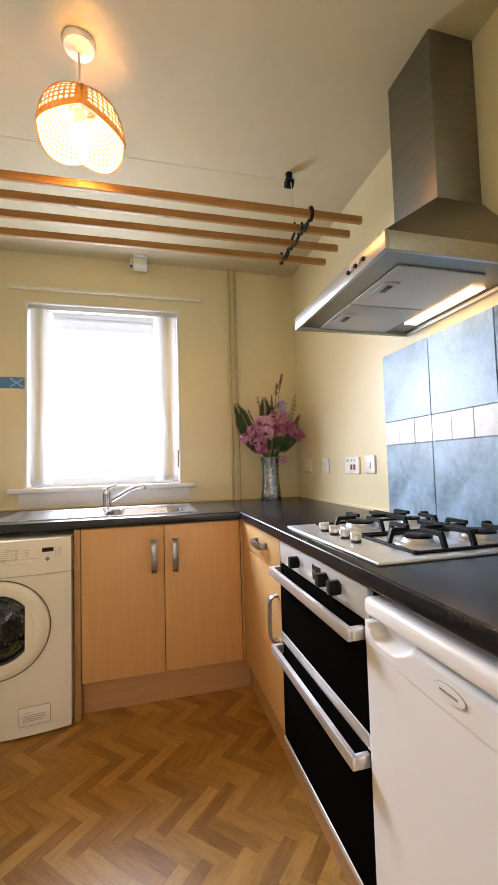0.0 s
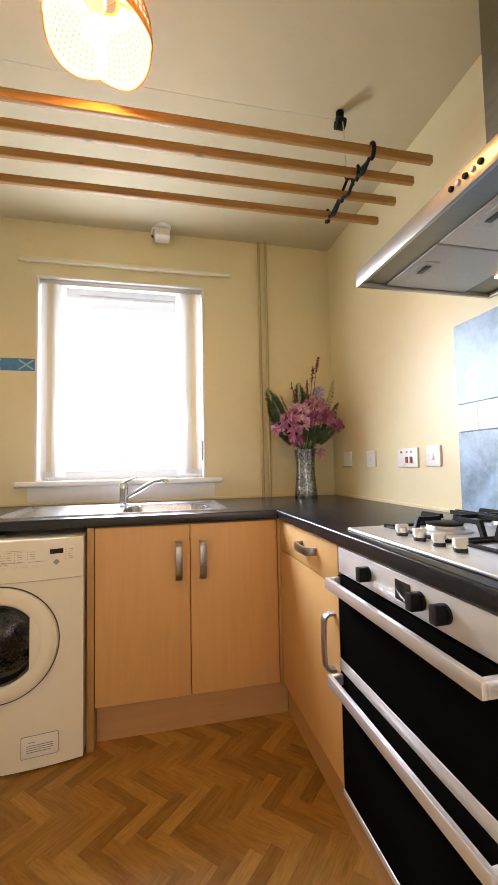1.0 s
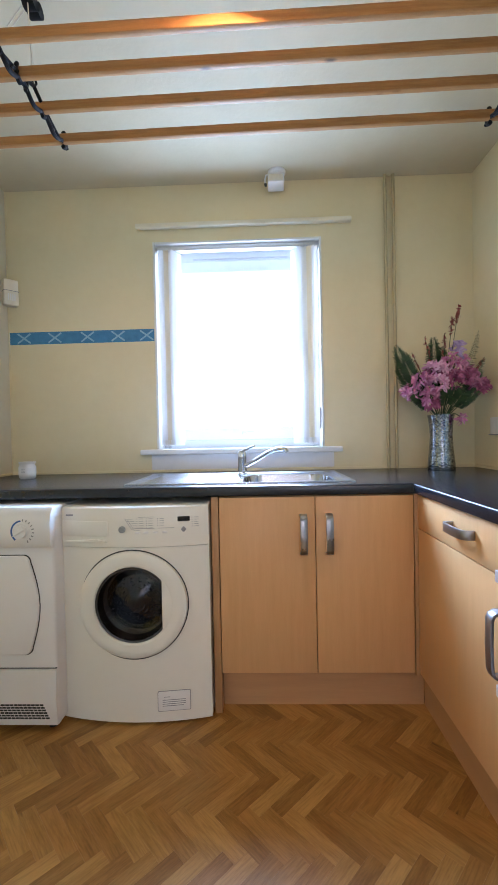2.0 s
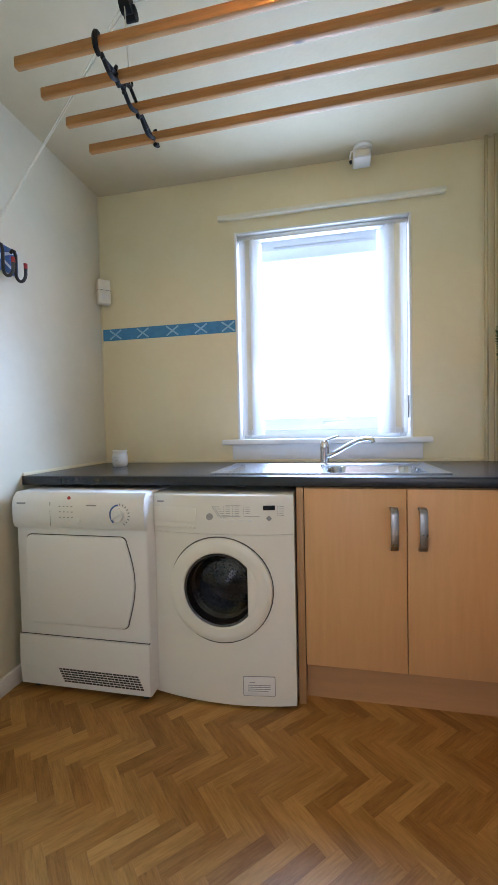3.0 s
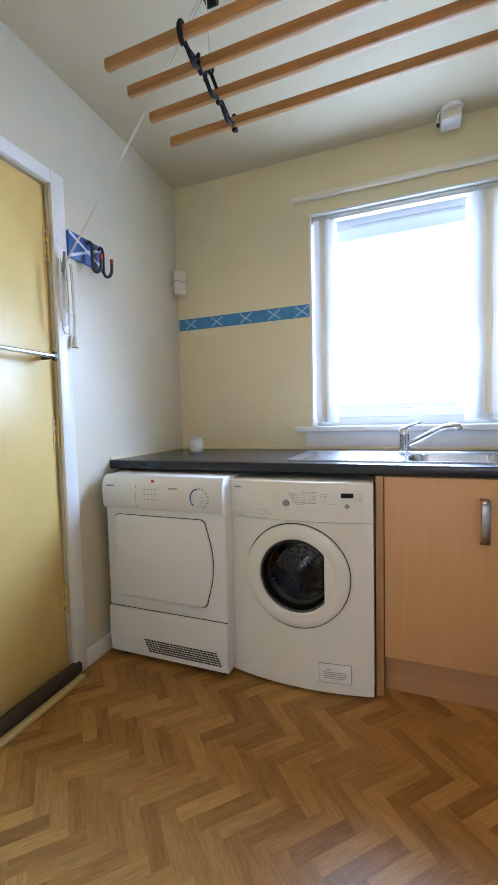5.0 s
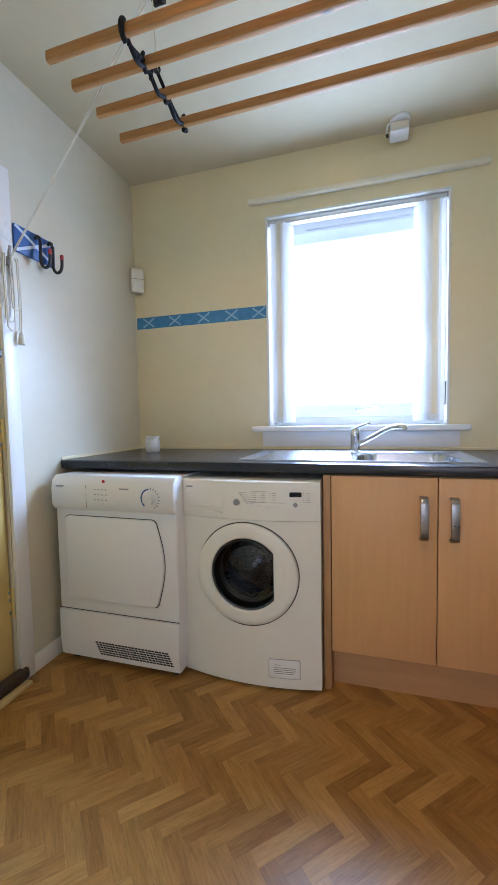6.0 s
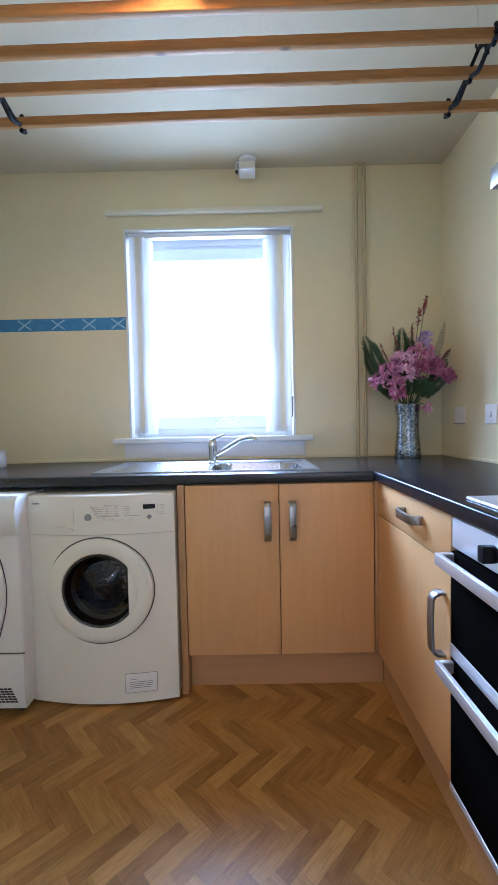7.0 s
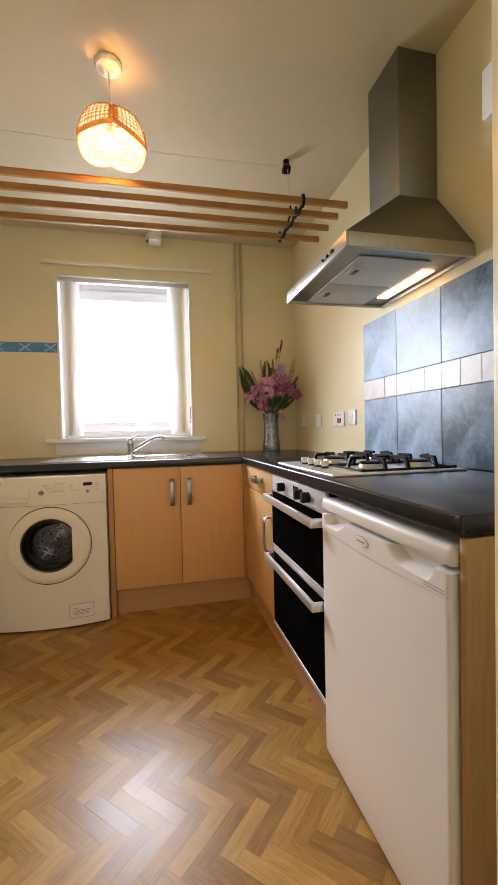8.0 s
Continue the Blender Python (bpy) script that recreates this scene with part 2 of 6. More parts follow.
def block_wood(name, per, dark, light):
    """Printed oak block: a tone for each block, grain along its length, knots and pores."""
    m = surf(name, dark, light, 5, 0.33, per=per, stretch=(1.6, 9, 9), rvar=0.04, detail=4.0, spec=0.32, bump=0.12, bscale=3.0)
    n = m.node_tree.nodes
    # darker pore lines along the grain and a few small knots
    link, b = m.node_tree.links.new, n["Principled BSDF"]
    mp = n["Mapping"]
    streak, knot = n.new("ShaderNodeTexNoise"), n.new("ShaderNodeTexVoronoi")
    lines = n.new("ShaderNodeMapping")
    lines.inputs["Scale"].default_value = (0.45, 1.0, 1.0)
    link(mp.outputs["Vector"], lines.inputs["Vector"])
    streak.inputs["Scale"].default_value, streak.inputs["Detail"].default_value = 22.0, 5.0
    link(lines.outputs["Vector"], streak.inputs["Vector"])
    knot.inputs["Scale"].default_value = 1.7
    link(mp.outputs["Vector"], knot.inputs["Vector"])
    pore, dot, both = n.new("ShaderNodeMapRange"), n.new("ShaderNodeMapRange"), n.new("ShaderNodeMath")
    pore.inputs["From Min"].default_value, pore.inputs["From Max"].default_value = 0.34, 0.56
    pore.inputs["To Min"].default_value, pore.inputs["To Max"].default_value = 0.80, 1.0
    dot.inputs["From Min"].default_value, dot.inputs["From Max"].default_value = 0.02, 0.07
    dot.inputs["To Min"].default_value, dot.inputs["To Max"].default_value = 0.45, 1.0
    link(streak.outputs["Fac"], pore.inputs["Value"])
    link(knot.outputs["Distance"], dot.inputs["Value"])
    both.operation = "MULTIPLY"
    link(pore.outputs["Result"], both.inputs[0])
    link(dot.outputs["Result"], both.inputs[1])
    tint = n.new("ShaderNodeVectorMath")
    tint.operation = "SCALE"
    link(n["Color Ramp"].outputs["Color"], tint.inputs[0])
    link(both.outputs[0], tint.inputs["Scale"])
    link(tint.outputs["Vector"], b.inputs["Base Color"])
    m.node_tree.links.new(n["Texture Coordinate"].outputs["UV"], n["Mapping"].inputs["Vector"])
    if per == "object":  # another stretch of grain for each block
        info, add = n.new("ShaderNodeObjectInfo"), n.new("ShaderNodeVectorMath")
        add.operation = "MULTIPLY_ADD"
        add.inputs[1].default_value = (31.0, 17.0, 0.0)
        m.node_tree.links.new(info.outputs["Random"], add.inputs[0])
        m.node_tree.links.new(n["Texture Coordinate"].outputs["UV"], add.inputs[2])
        m.node_tree.links.new(add.outputs[0], n["Mapping"].inputs["Vector"])
    return m


def knotted(m, scale, amount):
    """Adds small dark knots to a wood."""
    n, link = m.node_tree.nodes, m.node_tree.links.new
    co, vo, mp, rg, sc = (n.new("ShaderNode" + k) for k in ("TexCoord", "TexVoronoi", "Mapping", "MapRange", "VectorMath"))
    mp.inputs["Scale"].default_value = (1.0, 2.2, 2.2)
    link(co.outputs["Object"], mp.inputs["Vector"])
    link(mp.outputs["Vector"], vo.inputs["Vector"])
    vo.inputs["Scale"].default_value = scale
    rg.inputs["From Min"].default_value, rg.inputs["From Max"].default_value = 0.05, 0.16
    rg.inputs["To Min"].default_value, rg.inputs["To Max"].default_value = amount, 1.0
    link(vo.outputs["Distance"], rg.inputs["Value"])
    sc.operation = "SCALE"
    link(n["Color Ramp"].outputs["Color"], sc.inputs[0])
    link(rg.outputs["Result"], sc.inputs["Scale"])
    link(sc.outputs["Vector"], n["Principled BSDF"].inputs["Base Color"])


knotted(M["pine"], 7.0, 0.35)
M["vase"] = mirror_vase()
OAK_DARK, OAK_PALE = ((0.265, 0.118, 0.030), (0.435, 0.212, 0.057)), ((0.35, 0.170, 0.045), (0.515, 0.272, 0.078))
M["block"] = block_wood("oak_block_print", "object", *OAK_DARK)
M["block_pale"] = block_wood("pale_oak_block_print", "object", *OAK_PALE)
M["block_far"] = block_wood("oak_block_print_far", "island", *OAK_DARK)
M["block_far_pale"] = block_wood("pale_oak_block_print_far", "island", *OAK_PALE)


# ---- mesh tools ----
def box(bm, lo, hi, bev=0.0, seg=2, m=None):
    """Adds a box, bevelled, to bm."""
    t = bmesh.new()
    bmesh.ops.create_cube(t, size=1.0)
    for v in t.verts:
        v.co = Vector([lo[i] + (v.co[i] + 0.5) * (hi[i] - lo[i]) for i in range(3)])
    if bev:
        bmesh.ops.bevel(t, geom=t.edges[:], offset=min(bev, 0.49 * min(abs(hi[i] - lo[i]) for i in range(3))), segments=seg, affect="EDGES", profile=0.5)
    return merge(bm, t, m)


def merge(bm, t, m=None):
    if m is not None:
        bmesh.ops.transform(t, matrix=m, verts=t.verts)
    me = bpy.data.meshes.new("scratch")
    t.to_mesh(me)
    t.free()
    bm.from_mesh(me)
    bpy.data.meshes.remove(me)
    return bm


def prism(bm, outline, depth, m, bev=0.0, seg=2):
    """Extrudes a flat outline (x, y) by depth along z, then places it by m."""
    t = bmesh.new()
    vs = [t.verts.new((x, y, 0)) for x, y in outline]
    face = t.faces.new(vs)
    top = bmesh.ops.extrude_face_region(t, geom=[face])
    bmesh.ops.translate(t, verts=[g for g in top["geom"] if isinstance(g, bmesh.types.BMVert)], vec=(0, 0, depth))
    bmesh.ops.recalc_face_normals(t, faces=t.faces[:])
    if bev:
        rim = [e for e in t.edges if len({round(v.co.z, 6) for v in e.verts}) == 1 and (e.verts[0].co.z > 1e-6 if depth > 0 else e.verts[0].co.z < -1e-6)]
        bmesh.ops.bevel(t, geom=rim, offset=bev, segments=seg, affect="EDGES", profile=0.5)
    return merge(bm, t, m)


def lathe(bm, profile, m=None, n=32, caps=True):
    """Turns a profile of (radius, height) round z."""
    t = bmesh.new()
    rings = [[t.verts.new((r * math.cos(2 * math.pi * k / n), r * math.sin(2 * math.pi * k / n), z)) for k in range(n)] for r, z in profile]
    for a, b in zip(rings, rings[1:]):
        for k in range(n):
            t.faces.new((a[k], a[(k + 1) % n], b[(k + 1) % n], b[k]))
    for ring, (r, z) in ((rings[0], profile[0]), (rings[-1], profile[-1])):
        if r > 1e-5 and caps:
            t.faces.new(ring)
    bmesh.ops.remove_doubles(t, verts=t.verts, dist=1e-6)
    bmesh.ops.recalc_face_normals(t, faces=t.faces[:])
    return merge(bm, t, m)


def rod(bm, a, b, r, r2=None, n=16):
    """A capped round bar from a to b."""
    a, b = Vector(a), Vector(b)
    m = Matrix.Translation(a) @ (b - a).to_track_quat("Z", "Y").to_matrix().to_4x4()
    return lathe(bm, [(r, 0), (r2 if r2 is not None else r, (b - a).length)], m, n)


def tube(bm, pts, r, n=8, taper=None):
    """A round tube along points."""
    pts = [Vector(p) for p in pts]
    t = bmesh.new()
    rings = []
    up = None
    for i, p in enumerate(pts):
        d = (pts[min(i + 1, len(pts) - 1)] - pts[max(i - 1, 0)]).normalized()
        if up is None:
            up = d.orthogonal().normalized()
        up = (up - d * up.dot(d)).normalized()
        side = d.cross(up)
        rad = r * (1 if taper is None else 1 + (taper - 1) * i / (len(pts) - 1))
        rings.append([t.verts.new(p + rad * (math.cos(2 * math.pi * k / n) * up + math.sin(2 * math.pi * k / n) * side)) for k in range(n)])
    for a, b in zip(rings, rings[1:]):
        for k in range(n):
            t.faces.new((a[k], a[(k + 1) % n], b[(k + 1) % n], b[k]))
    t.faces.new(rings[0])
    t.faces.new(rings[-1])
    bmesh.ops.recalc_face_normals(t, faces=t.faces[:])
    return merge(bm, t)


def arc(centre, r, a0, a1, n, plane="xz"):
    """Points on an arc, angles in degrees."""
    out = []
    for k in range(n + 1):
        a = radians(a0 + (a1 - a0) * k / n)
        u, v = r * math.cos(a), r * math.sin(a)
        c = Vector(centre)
        out.append(c + (Vector((u, 0, v)) if plane == "xz" else Vector((0, u, v)) if plane == "yz" else Vector((u, v, 0))))
    return out


def round_rect(w, h, r, n=5):
    """A rectangle's outline about the origin with rounded corners."""
    out = []
    for cx, cy, a in ((w / 2 - r, h / 2 - r, 0), (-w / 2 + r, h / 2 - r, 90), (-w / 2 + r, -h / 2 + r, 180), (w / 2 - r, -h / 2 + r, 270)):
        out += [(cx + r * math.cos(radians(a + 90 * k / n)), cy + r * math.sin(radians(a + 90 * k / n))) for k in range(n + 1)]
    return out


def oval(rx, ry, n=40):
    return [(rx * math.cos(2 * math.pi * k / n), ry * math.sin(2 * math.pi * k / n)) for k in range(n)]


NORTH = Matrix(((1, 0, 0, 0), (0, 0, -1, 0), (0, 1, 0, 0), (0, 0, 0, 1)))  # outline in x and z, rising towards -y
WEST = Matrix(((0, 0, -1, 0), (-1, 0, 0, 0), (0, 1, 0, 0), (0, 0, 0, 1)))  # outline in -y and z, rising towards -x
EAST = Matrix(((0, 0, 1, 0), (1, 0, 0, 0), (0, 1, 0, 0), (0, 0, 0, 1)))  # outline in y and z, rising towards +x


def at(x, y, z):
    return Matrix.Translation((x, y, z))


def smooth(me, limit=35):
    me.polygons.foreach_set("use_smooth", [True] * len(me.polygons))
    me.set_sharp_from_angle(angle=radians(limit))


def part(name, bm, material, parent=None, label=""):
    """Links a bmesh as one mesh object, under a thing or a part."""
    me = bpy.data.meshes.new(name)
    bm.to_mesh(me)
    bm.free()
    smooth(me)
    me.materials.append(M[material])
    ob = new(name, me)
    if parent is not None:
        ob.parent = parent
        ob.matrix_parent_inverse = parent.matrix_basis.inverted() if parent.parent is None else Matrix()
    return tagged(ob, label)


def thing(name, base, label, category, group="", kind=""):
    ob = new(name)
    ob.empty_display_size = 0.05
    ob.matrix_basis = Matrix.Translation(base)
    return tagged(ob, label, category, group, kind)


def bmb(*boxes, bev=0.0, seg=2):
    bm = bmesh.new()
    for lo, hi in boxes:
        box(bm, lo, hi, bev, seg)
    return bm


def structure(name, bm, material, label, category):
    return tagged(part(name, bm, material), label, category, kind="structure")


# ---- the room ----
XL, XR, YW, YS, TOP = -1.405, 1.20, 2.84, 0.10, 2.505
WX0, WX1, WZ0, WZ1 = -0.567, 0.375, 1.030, 2.192  # window opening
DY0, DY1, DZ = 1.06, 1.853, 2.032  # door opening in the west wall
JX0, JX1, JZ = -0.40, 0.455, 2.04  # doorway in the south wall
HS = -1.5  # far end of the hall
HX0, HX1, HZ0, HZ1 = -0.60, 0.50, 0.60, 2.00  # opening of the unseen hall window, added for fill light

floor = structure("floor", bmb(((XL - 0.3, HS, -0.05), (XR + 0.12, YW, 0.0))), "vinyl", "vinyl flooring printed as oak herringbone parquet", "floor")
structure("ceiling", bmb(((XL - 0.12, YS, TOP), (XR + 0.12, YW + 0.28, TOP + 0.1))), "ceiling", "matt painted plaster ceiling, tan with the bulb's amber put into the colour", "ceiling")
structure("wall_north", bmb(((XL - 0.12, YW, -0.05), (WX0, YW + 0.28, TOP)), ((WX1, YW, -0.05), (XR + 0.12, YW + 0.28, TOP)),
                            ((WX0, YW, -0.05), (WX1, YW + 0.28, WZ0 - 0.03)), ((WX0, YW, WZ1), (WX1, YW + 0.28, TOP))), "wall", "cream painted plaster wall with a window", "wall")
structure("wall_east", bmb(((XR, YS - 0.12, -0.05), (XR + 0.12, YW, TOP))), "wall", "cream painted plaster wall behind the cooker", "wall")
structure("wall_west", bmb(((XL - 0.12, YS - 0.12, 0), (XL, DY0, TOP)), ((XL - 0.12, DY1, 0), (XL, YW, TOP)), ((XL - 0.12, DY0, DZ), (XL, DY1, TOP))),
          "wall_pale", "pale cream painted plaster wall with a door", "wall")
structure("wall_south", bmb(((XL, YS - 0.12, 0), (JX0, YS, TOP)), ((JX1, YS - 0.12, 0), (XR, YS, TOP)), ((JX0, YS - 0.12, JZ), (JX1, YS, TOP))),
          "wall", "cream painted plaster wall with an open doorway", "wall")
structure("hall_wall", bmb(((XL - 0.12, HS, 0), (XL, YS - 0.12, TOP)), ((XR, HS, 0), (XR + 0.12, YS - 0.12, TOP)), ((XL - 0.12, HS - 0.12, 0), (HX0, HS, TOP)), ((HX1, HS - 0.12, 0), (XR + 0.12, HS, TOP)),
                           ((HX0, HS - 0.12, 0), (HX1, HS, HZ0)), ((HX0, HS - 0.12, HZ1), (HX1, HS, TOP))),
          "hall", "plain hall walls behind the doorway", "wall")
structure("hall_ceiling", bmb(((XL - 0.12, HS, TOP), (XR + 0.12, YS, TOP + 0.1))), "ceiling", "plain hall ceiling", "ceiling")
structure("store_wall", bmb(((XL - 0.30, DY0 - 0.1, 0), (XL - 0.26, DY1 + 0.1, TOP))), "hall", "plain wall behind the closed door", "wall")
# doorway lining
structure("door_lining", bmb(((JX1 - 0.012, YS - 0.125, 0), (JX1 + 0.02, YS + 0.006, JZ + 0.02)), ((JX0 - 0.02, YS - 0.125, 0), (JX0 + 0.012, YS + 0.006, JZ + 0.02)),
                             ((JX0 + 0.012, YS - 0.125, JZ - 0.012), (JX1 - 0.012, YS + 0.006, JZ + 0.02)), bev=0.003), "wall", "cream painted lining of the open doorway", "door frame")
# skirting by the door and the bead along the worktop
structure("baseboard", bmb(((XL, 1.925, 0), (XL + 0.016, 2.30, 0.075)), bev=0.004), "white_paint", "low white gloss painted skirting board", "baseboard")
structure("trim", bmb(((XL, YW - 0.010, 0.899), (XR, YW, 0.914)), ((XR - 0.010, 1.72, 0.899), (XR, YW - 0.010, 0.914)), ((XL, 2.15, 0.899), (XL + 0.008, YW - 0.01, 0.914)), bev=0.003),
          "wall", "cream painted sealing bead above the worktop", "trim")
structure("under_sill_panel", bmb(((-0.60, YW - 0.005, 0.915), (0.425, YW, 0.998)), bev=0.002), "sage", "white painted strip of wall under the window sill", "panel")

# door architrave
structure("door_trim", bmb(((XL, DY1 + 0.003, 0), (XL + 0.018, 1.924, 2.088)), ((XL, DY0 - 0.07, 0), (XL + 0.018, DY0 - 0.003, 2.088)),
                           ((XL, DY0 - 0.003, DZ + 0.002), (XL + 0.018, DY1 + 0.003, 2.088)), bev=0.004), "white_paint", "white gloss architrave round the yellow door", "trim")
door = tagged(thing("door_1", (XL - 0.03, DY1, 0), "closed flush door in yellow gloss paint", "door"), kind="structure")
part("door_leaf", bmb(((XL - 0.055, DY0 + 0.004, 0.03), (XL - 0.012, DY1 - 0.006, DZ - 0.006)), bev=0.003), "yellow_paint", door)
for z in (0.345, 1.036, 1.79):
    hinge = bmesh.new()
    box(hinge, (XL - 0.012, DY1 - 0.022, z - 0.062), (XL - 0.009, DY1 - 0.004, z + 0.062), 0.001)
    for k in range(5):
        rod(hinge, (XL - 0.004, DY1 - 0.003, z - 0.062 + k * 0.0248), (XL - 0.004, DY1 - 0.003, z - 0.0385 + k * 0.0248), 0.0065, n=12)
    h = part("hinge", hinge, "yellow_paint", door)
    screws = bmesh.new()
    for dz in (-0.04, 0.012, 0.045):
        box(screws, (XL - 0.0095, DY1 - 0.018, z + dz - 0.008), (XL - 0.0075, DY1 - 0.008, z + dz + 0.006), 0.0005, 1)
    part("screw", screws, "grey_print", h)

# towel rail on the door
rail = thing("towel_rail", (XL - 0.012, 1.45, 1.345), "chrome towel rail screwed to the yellow door", "towel rail")
bm = bmesh.new()
rod(bm, (XL + 0.05, 1.15, 1.345), (XL + 0.05, 1.80, 1.345), 0.009)
part("bar", bm, "chrome", rail)
for y in (1.15, 1.80):
    bm = bmesh.new()
    prism(bm, round_rect(0.02, 0.036, 0.009), 0.012, at(XL + 0.05, y - 0.006, 1.345) @ NORTH @ pose(0, 0, 0, 0, 180, 0))
    box(bm, (XL - 0.011, y - 0.012, 1.333), (XL + 0.048, y - 0.002, 1.357), 0.003)
    part("bracket", bm, "black_plastic" if y > 1.5 else "chrome", rail, "dark end bracket")

# draught brush and threshold strip
tagged(part("draught_excluder", bmb(((XL - 0.010, DY0 + 0.01, 0.006), (XL + 0.034, DY1 + 0.035, 0.062)), bev=0.02, seg=4), "brush"), "dark brown bristle draught excluder along the door's foot", "draught excluder")
tagged(part("threshold_strip", bmb(((XL + 0.036, DY0 - 0.02, 0.0), (XL + 0.066, DY1 + 0.01, 0.018)), bev=0.005), "pine_pale"), "pale wooden threshold strip on the floor by the door", "threshold")

# ---- window ----
win = tagged(thing("window_1", (-0.096, 2.98, WZ0), "white plastic window, shut, with a wide top rail", "window"), kind="structure")


def ring(bm, x0, x1, z0, z1, y0, y1, w, bev=0.006, top=None, bottom=None):
    top, bottom = top or w, bottom or w
    box(bm, (x0, y0, z0), (x0 + w, y1, z1), bev)
    box(bm, (x1 - w, y0, z0), (x1, y1, z1), bev)
    box(bm, (x0 + w, y0, z0), (x1 - w, y1, z0 + bottom), bev)
    box(bm, (x0 + w, y0, z1 - top), (x1 - w, y1, z1), bev)


bm = bmesh.new()
ring(bm, WX0, WX1, WZ0, WZ1, 2.965, 3.02, 0.045, top=0.07)
part("window_frame", bm, "upvc", win)
bm = bmesh.new()
ring(bm, WX0 + 0.046, WX1 - 0.046, WZ0 + 0.046, WZ1 - 0.071, 2.95, 3.005, 0.05, top=0.062, bottom=0.070)
sash = part("sash", bm, "upvc", win)
part("reveal_lining", bmb(((WX0, YW - 0.004, WZ0), (WX0 + 0.012, 2.964, WZ1)), ((WX1 - 0.012, YW - 0.004, WZ0), (WX1, 2.964, WZ1)),
                          ((WX0 + 0.012, YW - 0.004, WZ1 - 0.012), (WX1 - 0.012, 2.964, WZ1)), bev=0.002), "white_paint", win, "white painted lining of the window opening")
bm = bmesh.new()
box(bm, (-0.36, 2.955, 2.138), (0.20, 2.966, 2.152), 0.003)
part("trickle_vent", bm, "upvc", win)
bm = bmesh.new()
box(bm, (-0.090, 2.926, 1.104), (-0.058, 2.951, 1.126), 0.004)
tube(bm, [(-0.074, 2.932, 1.115), (-0.074, 2.915, 1.117), (-0.05, 2.908, 1.121), (0.03, 2.906, 1.127)], 0.007, 10)
part("window_handle", bm, "steel_satin", sash, "satin metal window handle")
pane = part("pane", bmb(((WX0 + 0.096, 2.975, WZ0 + 0.116), (WX1 - 0.096, 2.981, WZ1 - 0.133))), "glass", win)
pane.visible_shadow = False
part("window_sill", bmb(((-0.655, 2.800, 1.000), (0.468, YW, 1.030)), ((WX0, YW, 1.000), (WX1, 2.965, 1.0295)), bev=0.006, seg=3), "white_paint", win, "white painted window sill board")

# made-up window round the hall's fill lamp, never in view
fill_win = tagged(thing("hall_fill_window", (-0.05, HS - 0.06, HZ0), "plain white window, unseen, added in the hall for fill light", "window"), kind="structure")
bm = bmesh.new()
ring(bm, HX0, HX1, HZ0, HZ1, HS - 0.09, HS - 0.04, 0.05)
part("window_frame", bm, "upvc", fill_win)
fill_pane = part("pane", bmb(((HX0 + 0.05, HS - 0.07, HZ0 + 0.05), (HX1 - 0.05, HS - 0.065, HZ1 - 0.05))), "glass", fill_win)
fill_pane.visible_shadow = False

# vertical blind drawn back to both sides
blind = thing("vertical_blind", (-0.096, 2.885, 2.17), "cream vertical blind drawn back to both sides of the window", "blind")
part("headrail", bmb(((WX0 + 0.014, 2.862, 2.152), (WX1 - 0.014, 2.902, 2.179)), bev=0.004), "steel_satin", blind)
for side, xs in (("l", np.linspace(-0.520, -0.445, 7)), ("r", np.linspace(0.235, 0.325, 7))):
    for k, x in enumerate(xs):
        bm = bmesh.new()
        turn = radians(random.uniform(50, 66) if side == "l" else random.uniform(-62, -46))
        dx, dy = 0.0445 * math.cos(turn), 0.0445 * math.sin(turn)
        for s in np.linspace(-1, 1, 5):
            bow = 0.004 * (1 - s * s)
            for z in (1.062, 2.152):
                bm.verts.new((x + s * dx + bow, 2.882 + s * dy, z))
        bm.verts.ensure_lookup_table()
        for q in range(4):
            bm.faces.new([bm.verts[i] for i in (2 * q, 2 * q + 2, 2 * q + 3, 2 * q + 1)])
        bmesh.ops.solidify(bm, geom=bm.faces[:], thickness=0.0008)
        slat = part("slat", bm, "blind" if k in (3, 4) else "blind_white", blind)
        bm = bmesh.new()
        box(bm, (-0.042, -0.0015, 1.050), (0.042, 0.0015, 1.082), 0.001, 1, at(x, 2.882, 0) @ Matrix.Rotation(turn, 4, "Z"))
        part("weight", bm, "blind_white", slat)
bm = bmesh.new()
tube(bm, [(0.358, 2.872, 2.165), (0.359, 2.870, 1.7), (0.358, 2.871, 1.25)], 0.0012, 6)
rod(bm, (0.358, 2.871, 1.25), (0.358, 2.871, 1.13), 0.006, 0.004, 10)
part("pull_cord", bm, "grey_print", blind)

# batten above the window
tagged(part("curtain_batten", bmb(((-0.656, 2.808, 2.260), (0.538, YW, 2.286)), bev=0.006), "cream_gloss"), "cream painted wooden curtain batten above the window", "batten")

# ---- outside ----
structure("ground", bmb(((-400, -400, -0.6), (400, 800, -0.5))), "grass", "grass stretching away from the house", "ground")


